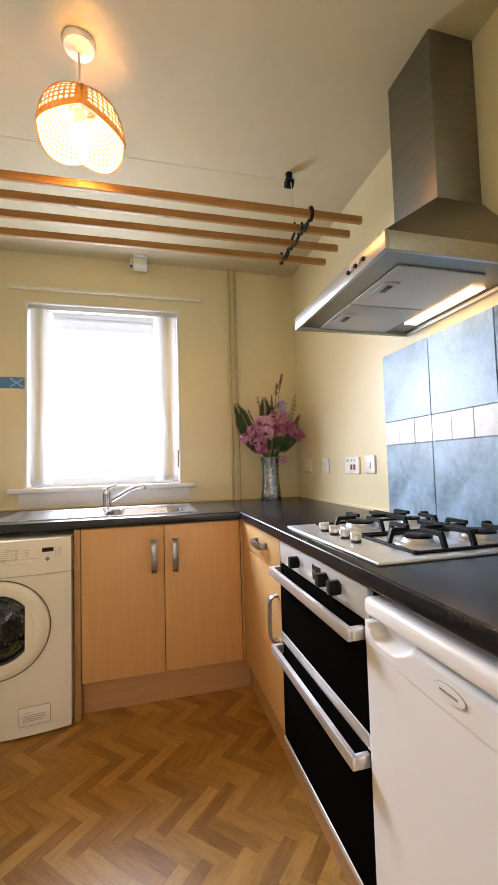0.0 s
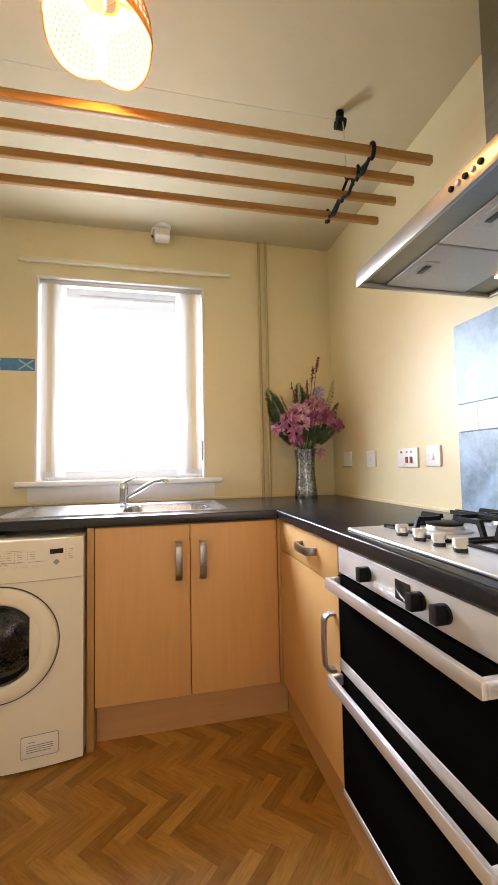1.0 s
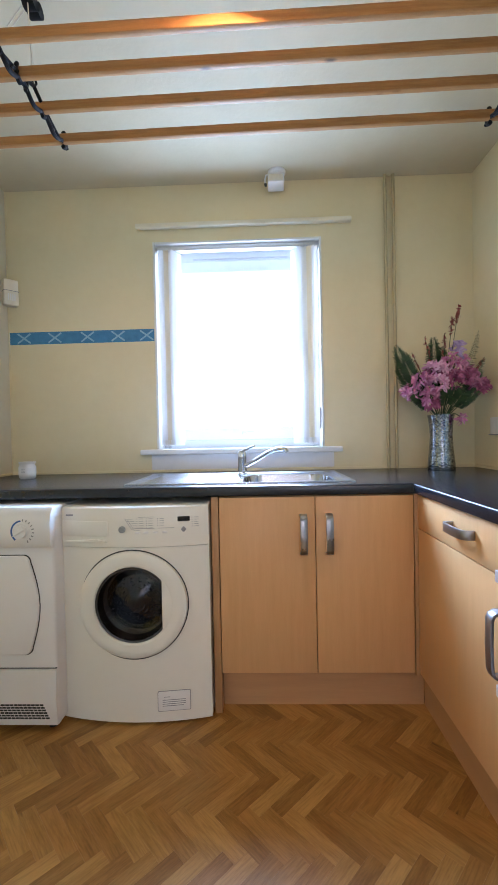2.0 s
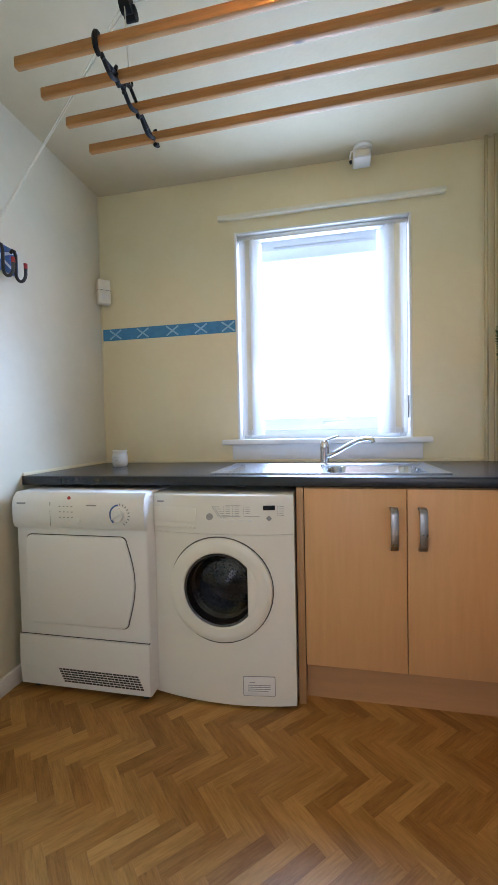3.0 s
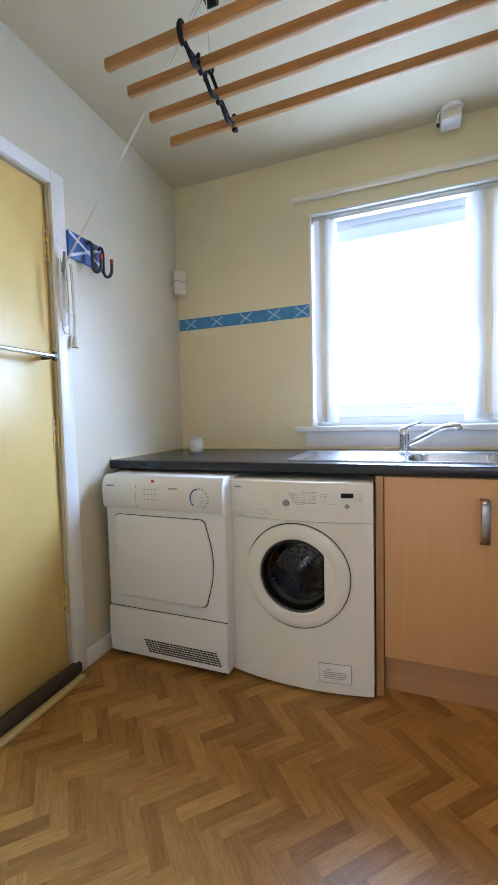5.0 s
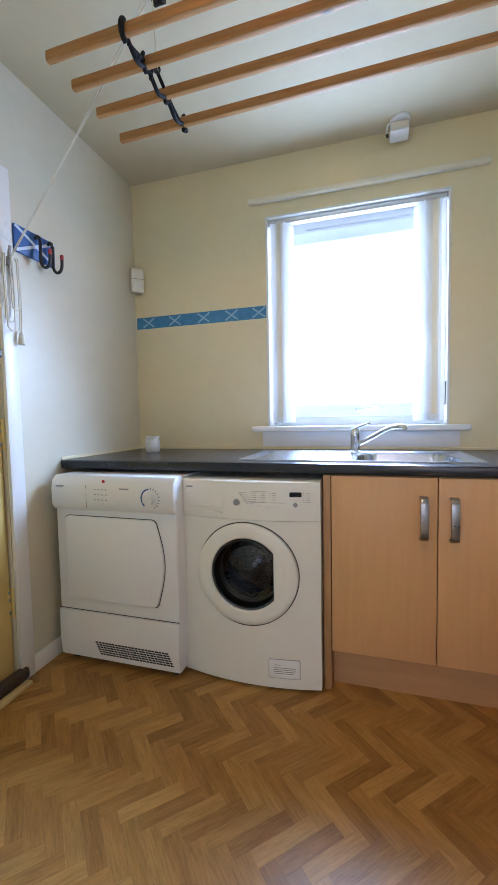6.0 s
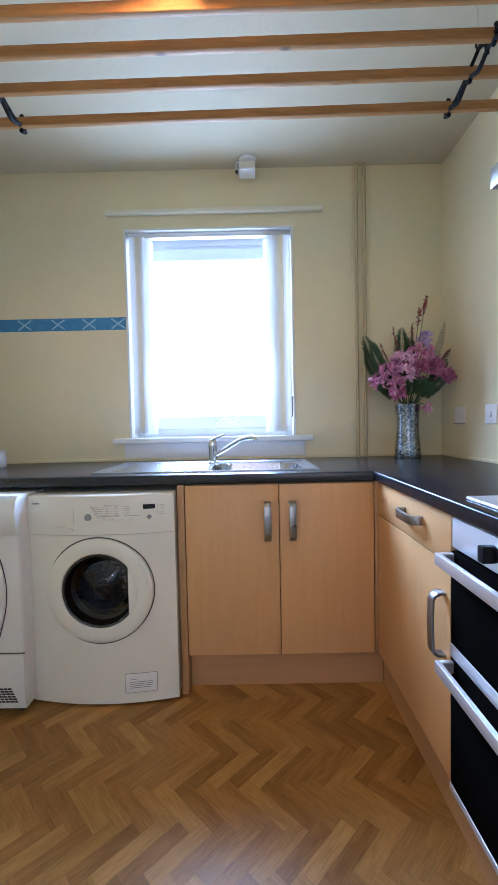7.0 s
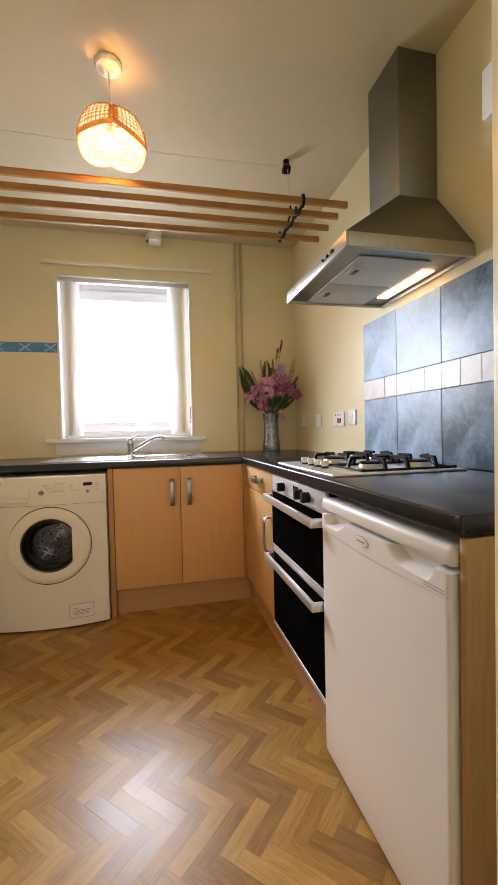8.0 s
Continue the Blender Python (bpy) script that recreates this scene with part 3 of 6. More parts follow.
def hedge():
    bm = bmesh.new()
    rnd = random.Random(5)
    for k in range(7600):
        x = rnd.uniform(-6, 7) if k < 2600 else rnd.uniform(-1.3, 1.9)
        top = 0.95 + 0.35 * math.sin(x * 1.3) + 0.22 * math.sin(x * 3.7 + 1) + 1.25 * math.exp(-((x + 0.1) / 1.1) ** 2)
        p = Vector((x, 11 + rnd.gauss(0, 0.5), rnd.uniform(-0.5, 1) ** 1 * (top + 0.5) * 0.9 - 0.2))
        t = Matrix.Translation(p) @ Euler([rnd.uniform(0, 6.3) for _ in range(3)]).to_matrix().to_4x4()
        s = rnd.uniform(0.06, 0.14)
        vs = [bm.verts.new(t @ Vector(c)) for c in ((-s, 0, 0), (0, s * 0.5, 0.02), (s, 0, 0), (0, -s * 0.5, 0.02))]
        bm.faces.new(vs)
    return bm


tagged(part("hedge", hedge(), "hedge"), "leafy green garden hedge outside the window", "hedge", kind="stuff")

# ---- worktop ----
WT, TH = 0.900, 0.040
SX0, SX1, SY0, SY1 = -0.548, 0.402, 2.222, 2.700  # sink cut-out
HX, HX_, HY, HY_ = SX0 + 0.012, SX1 - 0.012, SY0 + 0.012, SY1 - 0.012
worktop = thing("worktop", (0.6, 2.145, WT - TH), "L-shaped charcoal laminate kitchen worktop with a square edge", "worktop")


def slab(outline):
    """One length of worktop, its room-side edges eased."""
    bm = bmesh.new()
    prism(bm, outline, TH, at(0, 0, WT - TH))
    fronts = [e for e in bm.edges if any(all(abs(v.co[i] - c) < 1e-4 for v in e.verts) for i, c in ((1, 2.145), (0, 0.605), (1, 0.340)))]
    bmesh.ops.bevel(bm, geom=fronts, offset=0.006, segments=3, affect="EDGES", profile=0.5)
    return part("slab", bm, "worktop", worktop)


slab([(XL, HY), (XL, 2.145), (0.605, 2.145), (0.605, 0.340), (XR, 0.340), (XR, YW), (HX_, YW), (HX_, HY)])
slab([(XL, YW), (XL, HY), (HX, HY), (HX, YW)])
slab([(HX, YW), (HX, HY_), (HX_, HY_), (HX_, YW)])


# ---- cabinets ----
def d_handle(parent, p, length, axis, out):
    """A flat bow handle of brushed steel: p is its middle on the door's face, out points into the room."""
    p, out = Vector(p), Vector(out)
    ax = Vector((0, 0, 1)) if axis == "z" else Vector((0, 1, 0)) if axis == "y" else Vector((1, 0, 0))
    side = ax.cross(out)
    bm = bmesh.new()
    h, reach, w = length / 2, 0.034, 0.0140
    path = [(-h, 0), (-h, reach * 0.55), (-h + 0.006, reach * 0.85), (-h + 0.018, reach), (0, reach + 0.002), (h - 0.018, reach), (h - 0.006, reach * 0.85), (h, reach * 0.55), (h, 0)]
    rows = []
    for k, (s, r) in enumerate(path):
        a, b = path[max(k - 1, 0)], path[min(k + 1, len(path) - 1)]
        d = Vector((b[0] - a[0], b[1] - a[1])).normalized()
        n2 = Vector((-d.y, d.x)) * 0.0042
        ring4 = []
        for sx, sn in ((-1, -1), (1, -1), (1, 1), (-1, 1)):
            q = (s + n2.x * sn, r + n2.y * sn)
            ring4.append(bm.verts.new(p + ax * q[0] + out * max(q[1], 0) + side * (w * sx)))
        rows.append(ring4)
    for a, b in zip(rows, rows[1:]):
        for k in range(4):
            bm.faces.new((a[k], a[(k + 1) % 4], b[(k + 1) % 4], b[k]))
    bm.faces.new(rows[0])
    bm.faces.new(rows[-1])
    bmesh.ops.recalc_face_normals(bm, faces=bm.faces[:])
    bmesh.ops.bevel(bm, geom=[e for e in bm.edges if e.is_manifold and e.calc_face_angle(0) > 1.0], offset=0.0018, segments=2, affect="EDGES", profile=0.5)
    return part("handle", bm, "handle_steel", parent, "brushed steel bow handle")


CT = WT - TH - 0.002  # top of the carcasses
sink_unit = thing("base_cabinet", (0.228, 2.50, 0), "beech-effect double sink cabinet with steel handles under the worktop", "cabinet", "kitchen base cabinets")
part("body", bmb(((-0.150, 2.172, 0.15), (-0.132, 2.80, CT)), ((0.588, 2.172, 0.15), (0.606, 2.80, CT)), ((-0.132, 2.172, 0.15), (0.588, 2.80, 0.168)), ((-0.132, 2.172, CT - 0.06), (0.588, 2.20, CT))), "beech_shaded", sink_unit)
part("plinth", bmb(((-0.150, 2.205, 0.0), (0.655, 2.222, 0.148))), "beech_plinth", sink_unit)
for x0, x1, hx in ((-0.150, 0.2245, 0.178), (0.2275, 0.604, 0.277)):
    d = part("door", bmb(((x0, 2.152, 0.160), (x1, 2.170, 0.855)), bev=0.002), "beech", sink_unit)
    d_handle(d, (hx, 2.152, 0.709), 0.150, "z", (0, -1, 0))
tagged(part("end_panel", bmb(((-0.181, 2.150, 0.0), (-0.153, 2.80, CT)), bev=0.0015), "beech_shaded"), "beech-effect end panel between washing machine and sink cabinet", "panel")

corner = thing("base_cabinet", (0.9, 1.85, 0), "beech-effect corner cabinet with a drawer above one door", "cabinet", "kitchen base cabinets")
part("body", bmb(((0.640, 1.567, 0.15), (1.19, 1.585, CT)), ((0.640, 2.13, 0.15), (1.19, 2.148, CT)), ((0.640, 1.585, 0.15), (1.19, 2.13, 0.168)), ((1.172, 1.585, 0.168), (1.19, 2.13, CT))), "beech_shaded", corner)
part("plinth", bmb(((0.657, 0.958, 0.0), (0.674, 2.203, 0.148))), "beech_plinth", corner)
d = part("drawer", bmb(((0.620, 1.567, 0.728), (0.638, 2.148, 0.855)), bev=0.002), "beech", corner)
d_handle(d, (0.620, 1.80, 0.800), 0.132, "y", (-1, 0, 0))
d = part("door", bmb(((0.620, 1.567, 0.160), (0.638, 2.148, 0.724)), bev=0.002), "beech", corner)
d_handle(d, (0.620, 1.602, 0.558), 0.165, "z", (-1, 0, 0))
part("corner_post", bmb(((0.607, 2.150, 0.150), (0.637, 2.171, CT)), bev=0.0015), "beech_shaded", corner)

tagged(part("end_panel", bmb(((0.618, 0.343, 0.0), (XR - 0.002, 0.361, CT)), bev=0.0015), "beech_shaded"), "beech-effect end panel beside the fridge", "panel")

# ---- oven ----
OY0, OY1, OX = 0.958, 1.560, 0.620
oven = thing("double_oven", (0.9, 1.26, 0.15), "built-in double oven in brushed steel and black glass", "oven")
part("body", bmb(((OX + 0.018, OY0 + 0.02, 0.152), (1.15, OY1 - 0.02, 0.846))), "black_plastic", oven)
panel = part("control_panel", bmb(((OX, OY0, 0.776), (OX + 0.018, OY1, 0.852)), bev=0.003), "steel", oven)
for y in (1.385, 1.172, 1.098):
    bm = bmesh.new()
    rod(bm, (OX, y, 0.814), (OX - 0.006, y, 0.814), 0.019, n=24)
    prism(bm, round_rect(0.022, 0.036, 0.005), 0.024, at(OX - 0.005, y, 0.814) @ WEST, 0.002)
    part("knob", bm, "iron", panel, "dark control knob")
part("clock_display", bmb(((OX - 0.0015, 1.205, 0.792), (OX + 0.001, 1.262, 0.836)), bev=0.001), "display", panel)
for z0, z1, name in ((0.520, 0.768, "upper_door"), (0.160, 0.492, "lower_door")):
    d = part(name, bmb(((OX - 0.004, OY0 + 0.002, z0), (OX + 0.017, OY1 - 0.002, z1)), bev=0.003), "black_glass", oven, "black glass oven door")
    bm = bmesh.new()
    if name == "upper_door":
        box(bm, (OX - 0.007, OY0 + 0.002, z0 - 0.022), (OX + 0.012, OY1 - 0.002, z0 + 0.012), 0.003)
    else:
        box(bm, (OX - 0.007, OY0 + 0.002, z0 - 0.014), (OX + 0.012, OY1 - 0.002, z0 + 0.004), 0.002)
    part("trim", bm, "steel", d, "brushed steel edge strip")
    bm = bmesh.new()
    zt = z1 - 0.003
    box(bm, (OX - 0.048, OY0 + 0.006, zt - 0.030), (OX - 0.034, OY1 - 0.006, zt), 0.003)
    for y in (OY0 + 0.006, OY1 - 0.020):
        box(bm, (OX - 0.036, y, zt - 0.030), (OX - 0.003, y + 0.014, zt), 0.003)
    part("handle", bm, "steel_satin", d, "square steel bar handle")

# ---- hob ----
HX0, HX1, HY0, HY1 = 0.642, 1.150, 0.940, 1.537
hob = thing("gas_hob", (0.9, 1.24, WT), "stainless steel four-burner gas hob with black pan supports", "hob")
bm = bmesh.new()
box(bm, (HX0, HY0, WT), (HX1, HY1, WT + 0.009), 0.004, 3)
part("hob_plate", bm, "steel_satin", hob)
for y in (1.368, 1.296, 1.228, 1.162):
    bm = bmesh.new()
    rod(bm, (0.712, y, WT + 0.009), (0.712, y, WT + 0.017), 0.0145, n=24)
    k = part("knob", bm, "black_plastic", hob)
    bm = bmesh.new()
    rod(bm, (0.712, y, WT + 0.017), (0.712, y, WT + 0.030), 0.0125, 0.0115, 24)
    box(bm, (0.696, y - 0.006, WT + 0.022), (0.728, y + 0.006, WT + 0.038), 0.002)
    part("cap", bm, "appliance_plastic", k, "pale grey knob cap")
for x, y, r in ((0.860, 1.092, 0.040), (1.060, 1.092, 0.048), (0.860, 1.395, 0.048), (1.060, 1.395, 0.034)):
    bm = bmesh.new()
    lathe(bm, [(r + 0.022, 0.009), (r + 0.020, 0.012), (r + 0.004, 0.014), (r, 0.018), (r - 0.002, 0.026), (0.0, 0.026)], at(x, y, WT))
    b = part("burner", bm, "steel_satin", hob)
    bm = bmesh.new()
    lathe(bm, [(r * 0.95, 0.026), (r * 0.97, 0.031), (r * 0.85, 0.034), (0.0, 0.034)], at(x, y, WT))
    part("burner_cap", bm, "iron", b, "black burner cap")
for y0, y1, x0 in ((0.975, 1.232, 0.765), (1.246, 1.505, 0.742)):
    bm = bmesh.new()
    x1, z, w = 1.135, WT + 0.012, 0.006
    for a, b in (((x0, y0), (x1, y0 + 2 * w)), ((x0, y1 - 2 * w), (x1, y1)), ((x0, y0), (x0 + 2 * w, y1)), ((x1 - 2 * w, y0), (x1, y1))):
        box(bm, (a[0], a[1], z - 0.003), (b[0], b[1], z + 0.004), 0.002, 1)
    ym = (y0 + y1) / 2

    def finger(p, q):
        """A bowed arm: up from the frame, then level towards the burner."""
        p, q = Vector(p), Vector(q)
        d = (q - p).normalized()
        s = Vector((-d.y, d.x, 0)) * 0.0055
        pts = [p + Vector((0, 0, z)), p + d * 0.012 + Vector((0, 0, z + 0.035)), p + d * 0.016 + Vector((0, 0, z + 0.041)), q + Vector((0, 0, z + 0.041))]
        low = [p + d * 0.012 + Vector((0, 0, z)), p + d * 0.022 + Vector((0, 0, z + 0.027)), p + d * 0.026 + Vector((0, 0, z + 0.030)), q + Vector((0, 0, z + 0.030))]
        rows = [[bm.verts.new(v) for v in (u - s, u + s, l + s, l - s)] for u, l in zip(pts, low)]
        for a, b in zip(rows, rows[1:]):
            for k in range(4):
                bm.faces.new((a[k], a[(k + 1) % 4], b[(k + 1) % 4], b[k]))
        bm.faces.new(rows[0])
        bm.faces.new(rows[-1])

    for bx, nx in ((0.860, -1), (1.060, 1)):
        finger((bx, y0 + w, 0), (bx, ym - 0.030, 0))
        finger((bx, y1 - w, 0), (bx, ym + 0.030, 0))
        finger((x0 + w if nx < 0 else x1 - w, ym, 0), (bx + nx * 0.030, ym, 0))
        finger((0.96 + nx * 0.012, y0 + w if nx < 0 else y1 - w, 0), (0.96 + nx * 0.012, y1 - 0.03 if nx < 0 else y0 + 0.03, 0))
    box(bm, (0.892, ym - 0.0055, z + 0.030), (1.028, ym + 0.0055, z + 0.041), 0.002, 1)
    for cx_, cy_ in ((x0 + w, y0 + w), (x1 - w, y0 + w), (x0 + w, y1 - w), (x1 - w, y1 - w)):
        rod(bm, (cx_, cy_, WT + 0.009), (cx_, cy_, z + 0.006), 0.008, n=10)
    bmesh.ops.recalc_face_normals(bm, faces=bm.faces[:])
    part("pan_support", bm, "iron", hob, "black cast iron pan support")

# ---- cooker hood ----
KX, KY0, KY1, KZ = 0.707, 0.952, 1.553, 1.645
hood = thing("cooker_hood", (1.0, 1.25, KZ), "brushed steel chimney cooker hood with a lit lamp strip", "cooker hood")
bm = bmesh.new()
# rim: four walls so that the underside is recessed
for lo, hi in (((KX, KY0, KZ), (KX + 0.012, KY1, KZ + 0.048)), ((XR - 0.014, KY0 + 0.012, KZ), (XR - 0.002, KY1 - 0.012, KZ + 0.048)), ((KX + 0.012, KY0, KZ), (XR - 0.002, KY0 + 0.012, KZ + 0.048)), ((KX + 0.012, KY1 - 0.012, KZ), (XR - 0.002, KY1, KZ + 0.048))):
    box(bm, lo, hi, 0.0015)
rim = part("rim", bm, "steel_rim", hood)
bm = bmesh.new()
cy0, cy1, cx, cz = 1.142, 1.363, 1.03, 1.945
lowr = [bm.verts.new(p) for p in ((KX + 0.002, KY0 + 0.002, KZ + 0.049), (XR - 0.002, KY0 + 0.002, KZ + 0.049), (XR - 0.002, KY1 - 0.002, KZ + 0.049), (KX + 0.002, KY1 - 0.002, KZ + 0.049))]
topr = [bm.verts.new(p) for p in ((cx - 0.004, cy0 - 0.004, cz), (XR - 0.002, cy0 - 0.004, cz), (XR - 0.002, cy1 + 0.004, cz), (cx - 0.004, cy1 + 0.004, cz))]
for k in range(4):
    bm.faces.new((lowr[k], lowr[(k + 1) % 4], topr[(k + 1) % 4], topr[k]))
bm.faces.new(topr)
bm.faces.new(lowr)
bmesh.ops.recalc_face_normals(bm, faces=bm.faces[:])
bmesh.ops.bevel(bm, geom=bm.edges[:], offset=0.003, segments=2, affect="EDGES", profile=0.5)
part("canopy", bm, "steel_dark", hood)
part("chimney", bmb(((cx, cy0, cz), (XR - 0.002, cy1, TOP - 0.001)), bev=0.003), "steel_dark", hood)
bm = bmesh.new()
box(bm, (KX + 0.012, KY0 + 0.012, KZ + 0.012), (XR - 0.014, KY1 - 0.012, KZ + 0.016))
part("underside", bm, "steel_dark", hood)
for y0, y1 in ((1.035, 1.292), (1.298, 1.535)):
    f = part("filter", bmb(((0.800, y0, KZ + 0.006), (1.085, y1, KZ + 0.0125)), bev=0.003), "filter", hood, "metal mesh grease filter")
    bm = bmesh.new()
    ym = (y0 + y1) / 2
    ring_pts = round_rect(0.05, 0.085, 0.006)
    prism(bm, ring_pts, 0.003, at(0.845, ym, KZ + 0.0065) @ pose(0, 0, 0, 180, 0, 0), 0.001)
    part("latch", bm, "filter", f)
    part("latch_slot", bmb(((0.838, ym - 0.022, KZ + 0.0015), (0.856, ym + 0.022, KZ + 0.0036)), bev=0.0006), "black_plastic", f)
lens = part("lamp_lens", bmb(((1.100, 1.105, KZ + 0.004), (1.152, 1.430, KZ + 0.0115)), bev=0.002), "hood_lamp", hood, "glowing lamp lens")
for k in range(5):
    bm = bmesh.new()
    rod(bm, (KX, 1.050 + k * 0.020, KZ + 0.024), (KX - 0.006, 1.050 + k * 0.020, KZ + 0.024), 0.0062, 0.0055, 14)
    part("button", bm, "steel_satin" if k % 2 else "iron", rim, "small push button")

# ---- fridge ----
FX, FY0, FY1 = 0.604, 0.370, 0.950
fridge = thing("fridge", (0.9, 0.68, 0.0), "white under-counter fridge with a moulded grip along its top", "fridge")
part("cabinet", bmb(((0.655, FY0, 0.02), (1.17, FY1, 0.790)), bev=0.004), "appliance", fridge)
bm = bmesh.new()
box(bm, (0.606, FY0 - 0.004, 0.797), (1.17, FY1 + 0.004, 0.838), 0.014, 4)
part("lid", bm, "appliance_plastic", fridge)


def ease(a, b, v):
    v = min(max((v - a) / (b - a), 0.0), 1.0)
    return v * v * (3 - 2 * v)


def door_x(y, z):
    """Depth of the door's face: rounded edges, two finger scoops at the top, a faint step under the band."""
    e, r = min(y - FY0, FY1 - y, z - 0.016), 0.010
    x = FX + (r - math.sqrt(max(0.0, r * r - (r - e) ** 2)) if e < r else 0.0)
    in_far = ease(0.942, 0.900, y) * ease(0.760, 0.850, y)
    in_near = ease(0.405, 0.435, y) * ease(0.605, 0.520, y)
    dip = max(in_far, in_near)
    low = 0.792 - 0.034 * dip
    x += 0.034 * ease(low - 0.004, low + 0.010, z) * ease(0.02, 0.5, dip)
    seam = 0.738 - 0.010 * math.sin(math.pi * (y - FY0) / (FY1 - FY0))
    return x + 0.0016 * ease(seam + 0.004, seam, z)


bm = bmesh.new()
ys = sorted(set([FY0 + d for d in (0, 0.002, 0.005, 0.010)] + [FY1 - d for d in (0, 0.002, 0.005, 0.010)] + [float(v) for v in np.linspace(FY0 + 0.014, FY1 - 0.014, 90)]))
zs = [0.016, 0.018, 0.021, 0.026, 0.2, 0.4, 0.6, 0.70] + [float(v) for v in np.linspace(0.722, 0.787, 34)]
face_grid = [[bm.verts.new((door_x(y, z), y, z)) for z in zs] for y in ys]
for a_, b_ in zip(face_grid, face_grid[1:]):
    for q in range(len(zs) - 1):
        bm.faces.new((a_[q], a_[q + 1], b_[q + 1], b_[q]))
ext = bmesh.ops.extrude_edge_only(bm, edges=[e for e in bm.edges if e.is_boundary])
for g in ext["geom"]:
    if isinstance(g, bmesh.types.BMVert):
        g.co.x = FX + 0.046
bmesh.ops.holes_fill(bm, edges=[e for e in bm.edges if e.is_boundary], sides=0)
bmesh.ops.recalc_face_normals(bm, faces=bm.faces[:])
fdoor = part("door", bm, "appliance", fridge)
bm = bmesh.new()
prism(bm, oval(0.036, 0.013), 0.0015, at(FX, 0.690, 0.764) @ WEST, 0.0005)
badge = part("badge", bm, "grey_print", fdoor, "oval grey maker's badge")
bm = bmesh.new()
prism(bm, oval(0.0350, 0.0121), 0.001, at(FX - 0.0015, 0.690, 0.764) @ WEST)
part("badge_field", bm, "appliance_plastic", badge)
bm = bmesh.new()
box(bm, (FX - 0.0032, 0.670, 0.7620), (FX - 0.0025, 0.710, 0.7660))
part("badge_mark", bm, "grey_print", badge)
for z in (0.750, 0.7445):
    part("print", bmb(((FX - 0.0006, 0.384, z), (FX + 0.0005, 0.442, z + 0.0016))), "grey_print", fdoor)
part("plinth", bmb(((0.64, FY0 + 0.01, 0.0), (0.66, FY1 - 0.01, 0.03))), "black_plastic", fridge)
bm = bmesh.new()
box(bm, (0.640, FY0 + 0.006, 0.03), (0.656, FY1 - 0.006, 0.78))
part("seal", bm, "gap", fridge)

# ---- washing machine ----
WMX0, WMX1, WMC = -0.768, -0.188, -0.478


def wm_front(x, proud=0.0):
    u = (x - WMC) / (0.5 * (WMX1 - WMX0))
    return 2.119 - 0.036 * (1 - u * u) - proud


def bowed(x0, x1, proud, back, n=24):
    xs = np.linspace(x0, x1, n)
    return [(x, wm_front(x, proud)) for x in xs] + [(x1, back), (x0, back)]


washer = thing("washing_machine", (WMC, 2.4, 0), "white front-loading washing machine with a round glass door", "washing machine", "laundry machines")
bm = bmesh.new()
DC, DZc = -0.477, 0.464
angles = sorted([2 * math.pi * k / 96 for k in range(96)] + [math.atan2(z - DZc, x - DC) % (2 * math.pi) for x in (WMX0, WMX1) for z in (0.012, 0.681)])
loops = []
for a in angles:
    c_, s_ = math.cos(a), math.sin(a)
    far = min((((WMX1 if c_ > 0 else WMX0) - DC) / c_) if abs(c_) > 1e-9 else 9, (((0.681 if s_ > 0 else 0.012) - DZc) / s_) if abs(s_) > 1e-9 else 9)
    col = []
    for q in range(9):
        d_ = 0.150 + (far - 0.150) * q / 8
        x_, z_ = DC + d_ * c_, DZc + d_ * s_
        col.append(bm.verts.new((x_, wm_front(x_), z_)))
    col.append(bm.verts.new((DC + far * c_, 2.70, DZc + far * s_)))
    loops.append(col)
for a_, b_ in zip(loops, loops[1:] + loops[:1]):
    for q in range(9):
        bm.faces.new((a_[q], b_[q], b_[q + 1], a_[q + 1]))
bm.faces.new([c_[-1] for c_ in loops])
bmesh.ops.recalc_face_normals(bm, faces=bm.faces[:])
part("body", bm, "washer_enamel", washer)
bm = bmesh.new()
prism(bm, bowed(WMX0, WMX1, 0.004, 2.70), 0.152, at(0, 0, 0.6835), 0.006, 3)
wpanel = part("control_panel", bm, "washer_enamel", washer)
bm = bmesh.new()
prism(bm, bowed(WMX0 + 0.004, WMX1 - 0.004, -0.004, 2.68), 0.004, at(0, 0, 0.6805))
part("panel_gap", bm, "gap", washer)


def on_front(x, z, proud=0.0):
    """The frame of a flat piece on the bowed front."""
    slope = (wm_front(x + 0.001) - wm_front(x - 0.001)) / 0.002
    return at(x, wm_front(x, proud), z) @ Matrix.Rotation(math.atan(slope), 4, "Z") @ NORTH


bm = bmesh.new()
prism(bm, round_rect(0.19, 0.058, 0.004), 0.003, on_front(-0.66, 0.754, 0.003), 0.001)
bm2 = part("drawer", bm, "washer_enamel", wpanel, "white detergent drawer")
bm = bmesh.new()
prism(bm, [(-0.085, 0.0), (0.085, 0.0), (0.085, 0.006), (0.04, 0.014), (-0.085, 0.004)], 0.007, on_front(-0.655, 0.702, 0.003), 0.002)
part("drawer_grip", bm, "washer_enamel", bm2)
part("print", bmb(((-0.735, wm_front(-0.72, 0.0085), 0.802), (-0.708, wm_front(-0.72, 0.005), 0.808))), "grey_print", bm2)
bm = bmesh.new()
lathe(bm, [(0.013, 0), (0.012, 0.008), (0.0, 0.009)], on_front(-0.510, 0.752, 0.004), 24)
part("power_button", bm, "grey_print", wpanel, "round grey push button")
bm = bmesh.new()
prism(bm, round_rect(0.046, 0.018, 0.002), 0.0015, on_front(-0.279, 0.787, 0.004))
part("display", bm, "display", wpanel, "small dark display")
bm = bmesh.new()
